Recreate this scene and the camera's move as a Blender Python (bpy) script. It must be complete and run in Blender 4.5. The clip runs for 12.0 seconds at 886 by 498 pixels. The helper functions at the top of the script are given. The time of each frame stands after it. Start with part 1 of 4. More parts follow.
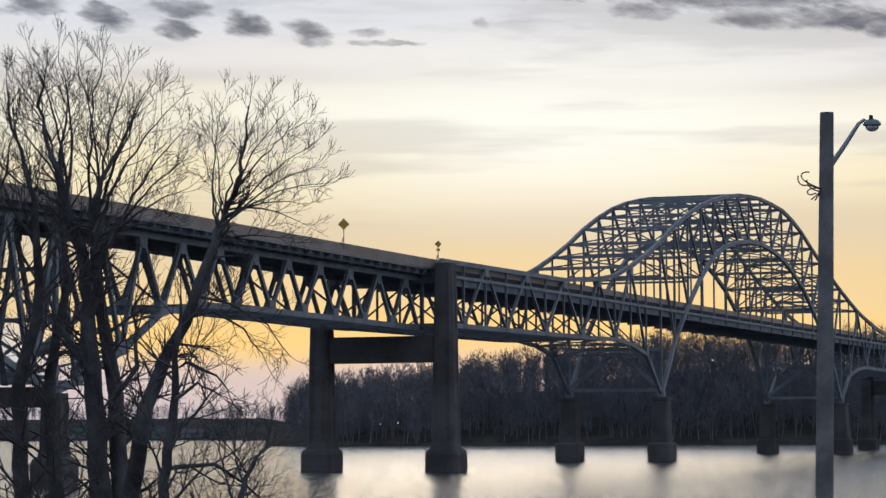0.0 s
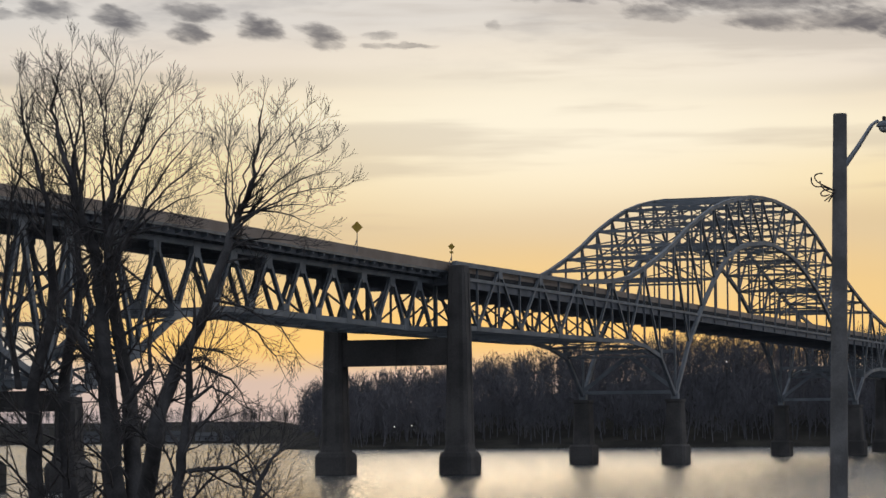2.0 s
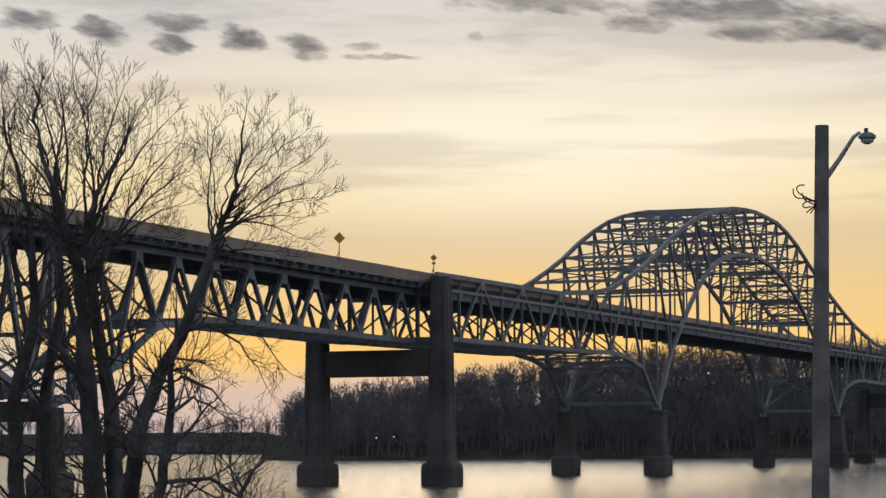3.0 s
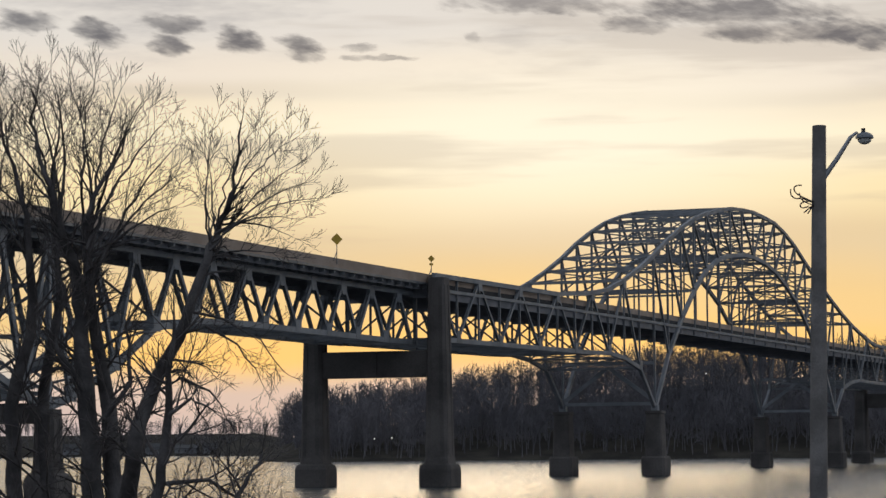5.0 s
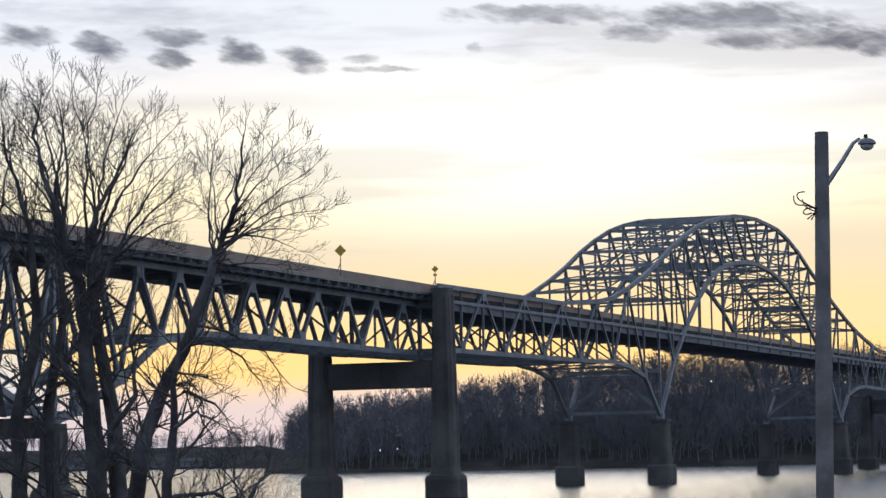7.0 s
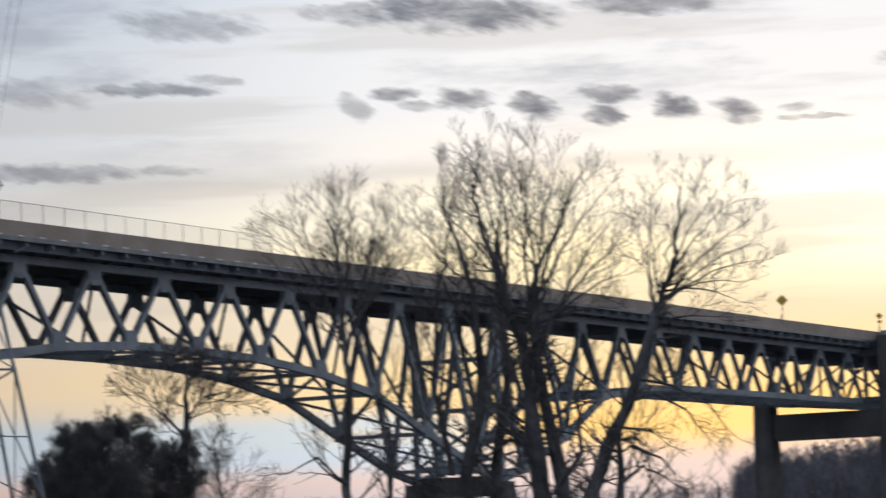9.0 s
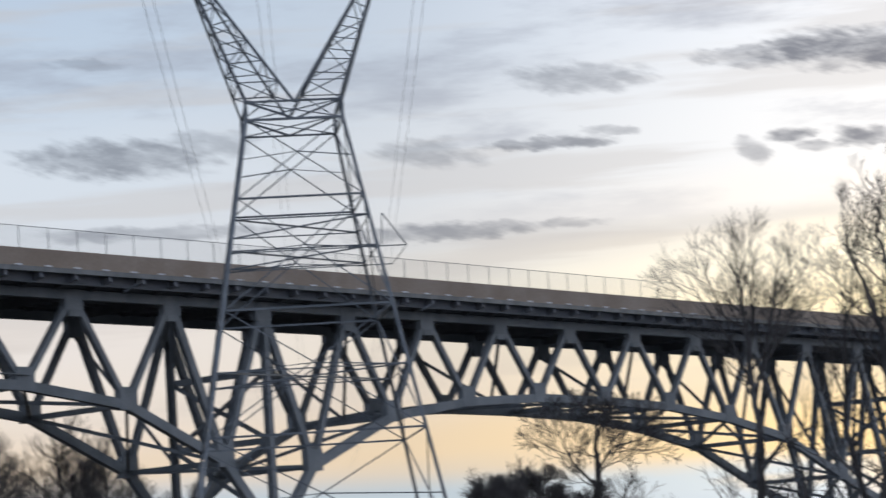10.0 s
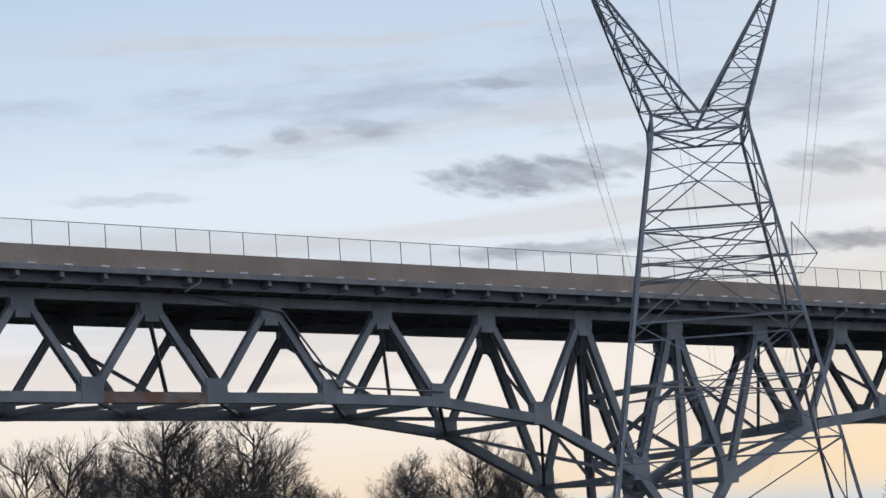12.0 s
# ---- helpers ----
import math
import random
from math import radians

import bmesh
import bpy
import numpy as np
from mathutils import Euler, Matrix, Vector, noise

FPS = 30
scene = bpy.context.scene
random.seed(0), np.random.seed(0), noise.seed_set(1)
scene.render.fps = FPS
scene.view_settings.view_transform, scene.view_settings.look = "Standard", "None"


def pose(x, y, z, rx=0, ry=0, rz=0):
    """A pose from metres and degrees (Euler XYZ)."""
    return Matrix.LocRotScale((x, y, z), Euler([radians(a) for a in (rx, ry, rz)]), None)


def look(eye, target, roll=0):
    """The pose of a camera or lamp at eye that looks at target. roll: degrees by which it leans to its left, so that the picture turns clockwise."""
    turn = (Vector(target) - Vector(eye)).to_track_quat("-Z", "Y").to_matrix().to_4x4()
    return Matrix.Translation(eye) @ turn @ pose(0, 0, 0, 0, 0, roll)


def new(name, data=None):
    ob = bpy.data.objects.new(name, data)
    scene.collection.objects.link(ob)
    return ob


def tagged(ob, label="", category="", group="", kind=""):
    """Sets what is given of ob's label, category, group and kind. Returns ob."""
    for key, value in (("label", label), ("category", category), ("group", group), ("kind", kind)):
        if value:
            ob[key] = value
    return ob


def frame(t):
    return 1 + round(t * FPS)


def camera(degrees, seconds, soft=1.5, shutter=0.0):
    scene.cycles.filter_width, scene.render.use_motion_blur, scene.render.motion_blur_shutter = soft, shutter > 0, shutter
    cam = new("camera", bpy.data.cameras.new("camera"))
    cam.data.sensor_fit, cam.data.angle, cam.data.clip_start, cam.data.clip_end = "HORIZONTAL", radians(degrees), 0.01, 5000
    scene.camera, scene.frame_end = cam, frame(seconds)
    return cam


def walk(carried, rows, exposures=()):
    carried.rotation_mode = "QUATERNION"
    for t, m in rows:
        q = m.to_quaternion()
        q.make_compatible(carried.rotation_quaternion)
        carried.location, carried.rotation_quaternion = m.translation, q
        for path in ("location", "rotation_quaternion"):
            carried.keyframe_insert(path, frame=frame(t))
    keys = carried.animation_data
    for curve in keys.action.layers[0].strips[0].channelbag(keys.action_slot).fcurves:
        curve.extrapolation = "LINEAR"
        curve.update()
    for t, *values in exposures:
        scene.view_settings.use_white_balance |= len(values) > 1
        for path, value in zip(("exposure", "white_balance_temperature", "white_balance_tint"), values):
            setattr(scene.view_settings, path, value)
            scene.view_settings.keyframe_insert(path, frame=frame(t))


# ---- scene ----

# camera: stands on the near bank, pans to its left; water level is z = 0
EYE = (0.0, 0.0, 8.48)
cam = camera(19.0, 12.0, soft=1.5, shutter=0.3)
PATH = [
    (0.0, -0.000, 3.919, 0.284), (0.5, 0.252, 3.939, 0.329), (1.0, 0.402, 3.918, 0.384), (1.5, 0.431, 3.922, 0.392),
    (2.0, 0.289, 3.977, 0.442), (2.5, 0.169, 4.071, 0.415), (3.0, -0.098, 4.213, 0.391), (5.0, -0.152, 4.233, 0.516),
    (5.5, -0.199, 4.219, 0.766), (6.0, -0.209, 4.265, 0.942), (6.5, -0.203, 4.323, 1.086), (6.7, -0.218, 4.381, 1.150),
    (8.3, 4.058, 4.914, 1.000), (8.5, 5.382, 5.093, 1.250), (9.0, 9.418, 5.898, 2.253), (9.5, 13.702, 6.613, 3.260),
    (10.0, 18.099, 7.401, 3.864), (10.5, 21.627, 7.995, 4.375), (11.0, 24.842, 8.516, 4.311), (11.5, 26.428, 8.596, 4.328),
    (12.0, 26.980, 8.295, 4.153),
]
walk(cam, [(t, pose(*EYE, 90 + pitch, 0, yaw) @ pose(0, 0, 0, 0, 0, -lean)) for t, yaw, pitch, lean in PATH],
     exposures=[(0.0, -0.30, 5950, 10), (0.5, -0.44, 6700, 10), (3.2, -0.42, 6880, 10), (5.0, -0.34, 6950, 10), (5.5, -0.30, 6200, 10),
                (6.5, -0.04, 5850, 10), (8.5, 0.0, 6200, 10), (9.0, 0.04, 6380, 10), (9.5, 0.08, 6400, 10), (10.0, 0.18, 6400, 10),
                (10.5, 0.20, 6400, 10), (11.2, 0.32, 6400, 10), (12.0, 0.34, 6400, 10)])


# ---------------------------------------------------------------- world
def math_node(nt, op, a, b=None, c=None):
    n = nt.nodes.new("ShaderNodeMath")
    n.operation = op
    for i, v in enumerate((a, b, c)):
        if v is None:
            continue
        if isinstance(v, (int, float)):
            n.inputs[i].default_value = v
        else:
            nt.links.new(v, n.inputs[i])
    return n.outputs[0]


def ramp_node(nt, fac, stops, ease="EASE"):
    n = nt.nodes.new("ShaderNodeValToRGB")
    n.color_ramp.interpolation = ease
    els = n.color_ramp.elements
    while len(els) < len(stops):
        els.new(0.5)
    for e, (pos, col) in zip(els, stops):
        e.position, e.color = pos, (*col, 1)
    nt.links.new(fac, n.inputs[0])
    return n.outputs[0]


def mix_node(nt, fac, a, b, blend="MIX"):
    n = nt.nodes.new("ShaderNodeMix")
    n.data_type, n.blend_type = "RGBA", blend
    for i, v in ((0, fac), (6, a), (7, b)):
        if isinstance(v, (int, float)):
            n.inputs[i].default_value = v
        elif isinstance(v, tuple):
            n.inputs[i].default_value = (*v, 1)
        else:
            nt.links.new(v, n.inputs[i])
    return n.outputs[2]


def srgb(r, g, b):
    return tuple((c / 255 / 12.92) if c < 10 else ((c / 255 + 0.055) / 1.055) ** 2.4 for c in (r, g, b))


world = bpy.data.worlds.new("dusk_sky")
scene.world = world
world.use_nodes = True
wt = world.node_tree
wt.nodes.clear()
coord = wt.nodes.new("ShaderNodeTexCoord").outputs["Generated"]
sep = wt.nodes.new("ShaderNodeSeparateXYZ")
wt.links.new(coord, sep.inputs[0])
AZ = math_node(wt, "MULTIPLY", math_node(wt, "ARCTAN2", sep.outputs[0], sep.outputs[1]), 57.2958)
EL = math_node(wt, "MULTIPLY", math_node(wt, "ARCSINE", sep.outputs[2]), 57.2958)
EL_UP = math_node(wt, "MAXIMUM", EL, 0.0)
comb = wt.nodes.new("ShaderNodeCombineXYZ")
wt.links.new(AZ, comb.inputs[0])
wt.links.new(EL, comb.inputs[1])
AE = comb.outputs[0]


def sky_noise(sx, sy, scale, detail=5.0, rough=0.55, offset=0.0):
    m = wt.nodes.new("ShaderNodeMapping")
    m.inputs["Scale"].default_value = (sx, sy, 1)
    m.inputs["Location"].default_value = (offset, offset * 0.37, offset * 1.7)
    wt.links.new(AE, m.inputs[0])
    n = wt.nodes.new("ShaderNodeTexNoise")
    n.inputs["Scale"].default_value, n.inputs["Detail"].default_value = scale, detail
    n.inputs["Roughness"].default_value = rough
    wt.links.new(m.outputs[0], n.inputs["Vector"])
    return n.outputs["Fac"]


def smooth(v, lo, hi):
    n = wt.nodes.new("ShaderNodeMapRange")
    n.interpolation_type = "SMOOTHSTEP"
    n.inputs["From Min"].default_value, n.inputs["From Max"].default_value = lo, hi
    wt.links.new(v, n.inputs["Value"])
    return n.outputs[0]


wave = math_node(wt, "MULTIPLY", math_node(wt, "SUBTRACT", sky_noise(0.08, 0.35, 1.0, 3, 0.5, 4.0), 0.5), 1.6)
level = math_node(wt, "DIVIDE", math_node(wt, "ADD", EL_UP, wave), 16.0)
# the sunset side and the cool side of the sky, from the horizon up
warm = ramp_node(wt, level, [
    (0.0, srgb(186, 180, 188)), (0.07, srgb(212, 194, 186)), (0.125, srgb(252, 208, 130)), (0.19, srgb(240, 208, 150)),
    (0.27, srgb(226, 206, 170)), (0.34, srgb(246, 228, 184)), (0.42, srgb(249, 238, 210)), (0.455, srgb(238, 226, 204)),
    (0.475, srgb(220, 211, 197)), (0.505, srgb(234, 226, 216)), (0.58, srgb(224, 222, 220)), (1.0, srgb(204, 211, 222))])
cool = ramp_node(wt, level, [
    (0.0, srgb(206, 188, 190)), (0.08, srgb(232, 200, 190)), (0.14, srgb(212, 218, 224)), (0.19, srgb(246, 226, 202)),
    (0.28, srgb(248, 236, 224)), (0.36, srgb(246, 238, 232)), (0.47, srgb(226, 231, 238)), (0.58, srgb(226, 235, 245)),
    (0.75, srgb(204, 220, 238)), (1.0, srgb(184, 203, 227))])
side = smooth(AZ, -27.0, -6.0)
base = mix_node(wt, side, cool, warm)
# bright patch of thin cloud in front of the low sun
glow_d = math_node(wt, "SQRT", math_node(wt, "ADD", math_node(wt, "POWER", math_node(wt, "DIVIDE", math_node(wt, "SUBTRACT", AZ, 2.5), 8.0), 2.0),
                                         math_node(wt, "POWER", math_node(wt, "DIVIDE", math_node(wt, "SUBTRACT", EL, 6.6), 2.2), 2.0)))
glow = math_node(wt, "MULTIPLY", smooth(glow_d, 1.3, 0.1), 0.85)
base = mix_node(wt, glow, base, (1.0, 0.962, 0.83))
# a strip of clear pale blue low on the cool side
gap = math_node(wt, "MULTIPLY", smooth(EL, 0.9, 1.5), smooth(EL, 2.7, 2.1))
gap = math_node(wt, "MULTIPLY", gap, math_node(wt, "MULTIPLY", smooth(AZ, -7.5, -10.5), smooth(sky_noise(0.15, 0.5, 1.0, 4, 0.55, 83.0), 0.30, 0.50)))
base = mix_node(wt, math_node(wt, "MULTIPLY", gap, 0.8), base, srgb(186, 210, 226))
# the sky is brightest towards the sunset
bright = math_node(wt, "MULTIPLY_ADD", smooth(AZ, -21.0, -7.0), 0.47, 0.78)
lift = wt.nodes.new("ShaderNodeVectorMath")
lift.operation = "SCALE"
wt.links.new(base, lift.inputs[0])
wt.links.new(bright, lift.inputs["Scale"])
base = lift.outputs[0]
# the sky away from the sunset: dimmer, blue grey
away = smooth(math_node(wt, "ABSOLUTE", math_node(wt, "ADD", AZ, 8.0)), 45.0, 110.0)
base = mix_node(wt, away, base, srgb(168, 184, 210))
high = smooth(EL, 22.0, 60.0)
base = mix_node(wt, high, base, srgb(180, 196, 222))
# broad grey cloud layers with soft streaks
streak = smooth(sky_noise(0.12, 0.55, 1.0, 6, 0.6, 11.0), 0.50, 0.68)
streak = math_node(wt, "MULTIPLY", streak, smooth(EL, 6.5, 10.0))
base = mix_node(wt, math_node(wt, "MULTIPLY", streak, 0.55), base, srgb(146, 151, 165))
thin = smooth(sky_noise(0.07, 0.8, 1.0, 5, 0.55, 23.0), 0.50, 0.62)
thin = math_node(wt, "MULTIPLY", thin, smooth(EL, 3.0, 5.0))
base = mix_node(wt, math_node(wt, "MULTIPLY", thin, 0.34), base, srgb(186, 178, 172))
# single dark clouds: azimuth, elevation, half width, half height, density
PUFFS = [
    (-8.85, 9.12, 0.61, 0.24, 0.90), (-7.28, 8.91, 0.51, 0.29, 1.00), (-5.76, 9.11, 0.59, 0.20, 0.90), (-5.78, 8.65, 0.46, 0.22, 0.95), (-4.23, 8.77, 0.51, 0.28, 1.00),
    (-2.88, 8.59, 0.45, 0.27, 0.95), (-1.58, 8.60, 0.37, 0.09, 0.70), (-0.97, 8.37, 0.61, 0.07, 0.60), (-1.83, 8.37, 0.32, 0.07, 0.50), (0.88, 8.81, 0.20, 0.11, 0.50),
]
BANKS = [
    (6.42, 9.26, 2.32, 0.32, 0.90), (4.46, 9.00, 0.73, 0.17, 0.80), (2.37, 9.49, 1.96, 0.20, 0.75), (6.78, 8.83, 0.92, 0.24, 0.90), (8.60, 8.77, 1.47, 0.29, 1.00),
    (9.68, 8.56, 0.73, 0.22, 0.90), (-8.90, 11.02, 2.32, 0.44, 0.95), (-11.26, 11.03, 1.10, 0.27, 0.70), (-4.73, 11.00, 1.47, 0.24, 0.85), (-14.75, 10.86, 1.47, 0.32, 0.60),
]
STREAKS = [
    (-15.63, 9.52, 1.35, 0.15, 0.80), (-14.32, 9.68, 0.61, 0.11, 0.60), (-18.29, 9.48, 1.10, 0.32, 0.50), (-11.26, 9.03, 0.34, 0.32, 0.60), (-10.38, 9.27, 0.55, 0.16, 0.90),
    (-9.72, 9.00, 0.55, 0.11, 0.70), (-18.00, 7.77, 2.08, 0.20, 0.70), (-15.29, 7.79, 0.73, 0.11, 0.50), (-25.06, 9.73, 2.08, 0.42, 0.75), (-23.05, 9.96, 0.98, 0.27, 0.50),
    (-24.20, 8.10, 2.57, 0.17, 0.60), (-30.20, 10.95, 0.42, 0.17, 0.45), (-28.39, 11.00, 0.61, 0.20, 0.35), (-31.58, 10.71, 0.73, 0.13, 0.35), (-25.65, 11.79, 0.98, 0.11, 0.35),
    (-33.73, 9.77, 1.59, 0.13, 0.25),
]
nx = math_node(wt, "MULTIPLY", math_node(wt, "SUBTRACT", sky_noise(0.9, 2.2, 1.0, 6, 0.6, 31.0), 0.5), 0.9)
ny = math_node(wt, "MULTIPLY", math_node(wt, "SUBTRACT", sky_noise(1.3, 3.2, 1.0, 6, 0.6, 57.0), 0.5), 0.34)
wx, wy = math_node(wt, "ADD", AZ, nx), math_node(wt, "ADD", EL, ny)
# edges drawn out into wisps that fall to the right
skew = wt.nodes.new("ShaderNodeCombineXYZ")
wt.links.new(AZ, skew.inputs[0])
wt.links.new(math_node(wt, "MULTIPLY_ADD", AZ, 0.28, EL), skew.inputs[1])
fm = wt.nodes.new("ShaderNodeMapping")
fm.inputs["Scale"].default_value = (1.5, 4.2, 1)
wt.links.new(skew.outputs[0], fm.inputs[0])
fn = wt.nodes.new("ShaderNodeTexNoise")
fn.inputs["Scale"].default_value, fn.inputs["Detail"].default_value, fn.inputs["Roughness"].default_value = 1.0, 8, 0.52
wt.links.new(fm.outputs[0], fn.inputs["Vector"])
fray = math_node(wt, "MULTIPLY", math_node(wt, "SUBTRACT", fn.outputs["Fac"], 0.5), 2.8)
shade = None
for ca, ce, ra, re, den in PUFFS + BANKS + STREAKS:
    dx = math_node(wt, "DIVIDE", math_node(wt, "SUBTRACT", wx, ca), ra)
    dy = math_node(wt, "DIVIDE", math_node(wt, "ADD", math_node(wt, "SUBTRACT", wy, ce), math_node(wt, "MULTIPLY", dx, 0.25 * re)), re)
    d = math_node(wt, "ADD", math_node(wt, "MULTIPLY", dx, dx), math_node(wt, "MULTIPLY", dy, dy))
    d = math_node(wt, "ADD", d, fray)
    m = math_node(wt, "MULTIPLY", smooth(d, 1.6, 0.05), den)
    shade = m if shade is None else math_node(wt, "MAXIMUM", shade, m)
texture = smooth(sky_noise(0.7, 2.6, 1.0, 7, 0.65, 71.0), 0.25, 0.62)
shade = math_node(wt, "MULTIPLY", shade, math_node(wt, "MULTIPLY_ADD", texture, 0.5, 0.5))
base = mix_node(wt, math_node(wt, "MULTIPLY", shade, 0.92), base, srgb(96, 102, 116))
nishita = wt.nodes.new("ShaderNodeTexSky")
nishita.sky_type, nishita.sun_disc = "NISHITA", False
nishita.sun_elevation, nishita.sun_rotation = radians(3.0), radians(3.0)
bg_a, bg_b = wt.nodes.new("ShaderNodeBackground"), wt.nodes.new("ShaderNodeBackground")
wt.links.new(base, bg_a.inputs[0])
bg_a.inputs[1].default_value = 1.0
wt.links.new(nishita.outputs[0], bg_b.inputs[0])
bg_b.inputs[1].default_value = 0.003
adds = wt.nodes.new("ShaderNodeAddShader")
wt.links.new(bg_a.outputs[0], adds.inputs[0])
wt.links.new(bg_b.outputs[0], adds.inputs[1])
wout = wt.nodes.new("ShaderNodeOutputWorld")
wt.links.new(adds.outputs[0], wout.inputs[0])

# the low sun, veiled by cloud
sun = new("sun", bpy.data.lights.new("sun", "SUN"))
sun.data.energy, sun.data.angle, sun.data.color = 0.12, radians(12), (1.0, 0.82, 0.6)
sun.matrix_world = look((0, 0, 100), (-math.sin(radians(3)) * 1000, -math.cos(radians(3)) * 1000, 100 - 1000 * math.tan(radians(3))))


# ---------------------------------------------------------------- materials
def material(name, col, col2, rough=0.8, metal=0.0, scale=1.0, fine=18.0, bump=0.15, spec=0.4, per_object=0.12):
    m = bpy.data.materials.new(name)
    m.use_nodes = True
    nt = m.node_tree
    b = nt.nodes["Principled BSDF"]
    tc = nt.nodes.new("ShaderNodeNewGeometry").outputs["Position"]
    n1, n2 = nt.nodes.new("ShaderNodeTexNoise"), nt.nodes.new("ShaderNodeTexNoise")
    n1.inputs["Scale"].default_value, n1.inputs["Detail"].default_value = scale, 6
    n2.inputs["Scale"].default_value, n2.inputs["Detail"].default_value = fine, 4
    nt.links.new(tc, n1.inputs["Vector"])
    nt.links.new(tc, n2.inputs["Vector"])
    f = ramp_node(nt, n1.outputs["Fac"], [(0.35, (0, 0, 0)), (0.68, (1, 1, 1))])
    c = mix_node(nt, f, col, col2)
    g = math_node(nt, "MULTIPLY_ADD", n2.outputs["Fac"], 0.5, 0.75)
    rnd = nt.nodes.new("ShaderNodeObjectInfo").outputs["Random"]
    g = math_node(nt, "MULTIPLY", g, math_node(nt, "MULTIPLY_ADD", rnd, 2 * per_object, 1 - per_object))
    mul = nt.nodes.new("ShaderNodeVectorMath")
    mul.operation = "SCALE"
    nt.links.new(c, mul.inputs[0])
    nt.links.new(g, mul.inputs["Scale"])
    nt.links.new(mul.outputs[0], b.inputs["Base Color"])
    b.inputs["Roughness"].default_value, b.inputs["Metallic"].default_value = rough, metal
    b.inputs["Specular IOR Level"].default_value = spec
    bp = nt.nodes.new("ShaderNodeBump")
    bp.inputs["Strength"].default_value, bp.inputs["Distance"].default_value = bump, 0.05
    nt.links.new(n2.outputs["Fac"], bp.inputs["Height"])
    nt.links.new(bp.outputs[0], b.inputs["Normal"])
    return m


STEEL = material("grey_green_bridge_paint", (0.190, 0.202, 0.211), (0.262, 0.273, 0.281), 0.6, 0.0, 0.25, 6.0, 0.1, 0.25)
# bridge steel again, darkened to put the under-deck shade into its colour
STEEL_SHADE = material("shade_toned_underdeck_steel", (0.16, 0.165, 0.178), (0.21, 0.212, 0.222), 0.75, 0.0, 0.3, 6.0)
RUST = material("rusted_paint", (0.20, 0.10, 0.06), (0.22, 0.20, 0.19), 0.85, 0.0, 0.5, 9.0)
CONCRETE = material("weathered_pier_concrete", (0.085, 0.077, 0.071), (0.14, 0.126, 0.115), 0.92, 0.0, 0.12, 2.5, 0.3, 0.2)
PARAPET = material("tan_parapet_concrete", (0.35, 0.27, 0.21), (0.42, 0.335, 0.27), 0.9, 0.0, 0.2, 4.0, 0.2)
ASPHALT = material("asphalt", (0.045, 0.045, 0.047), (0.06, 0.06, 0.06), 0.9, 0.0, 0.3, 12.0)
GALV = material("galvanised_steel", (0.16, 0.17, 0.18), (0.23, 0.24, 0.25), 0.5, 0.5, 0.6, 9.0, 0.05)
GALV_LIGHT = material("galvanised_light_arm", (0.42, 0.43, 0.44), (0.5, 0.5, 0.5), 0.5, 0.3, 2.0, 30.0, 0.05)
BARK = material("dark_grey_bark", (0.075, 0.069, 0.067), (0.14, 0.13, 0.124), 0.95, 0.0, 1.2, 14.0, 0.6, 0.15)
TWIG = material("bare_twig_bark", (0.09, 0.082, 0.078), (0.14, 0.126, 0.12), 0.9, 0.0, 1.0, 8.0, 0.1, 0.15)
WOOD = material("weathered_pole_wood", (0.15, 0.14, 0.13), (0.25, 0.235, 0.22), 0.9, 0.0, 1.5, 30.0, 0.4)
# twig tone paled and greyed: the distance haze is put into the colour
FARWOOD = material("haze_paled_far_woods", (0.15, 0.144, 0.15), (0.22, 0.205, 0.208), 0.95, 0.0, 0.02, 0.3, 0.0, 0.05)
# soil toned darker throughout for the shaded litter under the far woods
SOIL = material("winter_bank_soil", (0.040, 0.036, 0.031), (0.070, 0.062, 0.050), 0.95, 0.0, 0.05, 1.0, 0.4, 0.03)
YELLOW = material("yellow_sign_sheet", (0.55, 0.33, 0.04), (0.60, 0.37, 0.05), 0.5, 0.0, 1.0, 10.0, 0.0)
BLACK = material("black_paint", (0.02, 0.02, 0.02), (0.03, 0.03, 0.03), 0.4, 0.0, 2.0, 20.0, 0.0)
WIRE = material("aluminium_wire", (0.20, 0.205, 0.21), (0.24, 0.24, 0.25), 0.5, 0.4, 1.0, 10.0, 0.0)
CABLE = material("black_cable_rubber", (0.03, 0.022, 0.02), (0.08, 0.05, 0.04), 0.6, 0.0, 6.0, 30.0, 0.0)
HOUSE = material("far_house_siding", (0.16, 0.16, 0.165), (0.26, 0.26, 0.26), 0.8, 0.0, 0.1, 1.0, 0.0)


def glass_like(name, col, alpha):
    m = bpy.data.materials.new(name)
    m.use_nodes = True
    nt = m.node_tree
    b = nt.nodes["Principled BSDF"]
    b.inputs["Base Color"].default_value = (*col, 1)
    b.inputs["Roughness"].default_value = 0.5
    t = nt.nodes.new("ShaderNodeBsdfTransparent")
    mx = nt.nodes.new("ShaderNodeMixShader")
    mx.inputs[0].default_value = alpha
    nt.links.new(t.outputs[0], mx.inputs[1])
    nt.links.new(b.outputs[0], mx.inputs[2])
    nt.links.new(mx.outputs[0], nt.nodes["Material Output"].inputs[0])
    return m


MESHWIRE = glass_like("chain_link_mesh", (0.30, 0.31, 0.33), 0.14)
LENS = material("lamp_lens", (0.55, 0.54, 0.50), (0.6, 0.6, 0.56), 0.2, 0.0, 2.0, 20.0, 0.0)

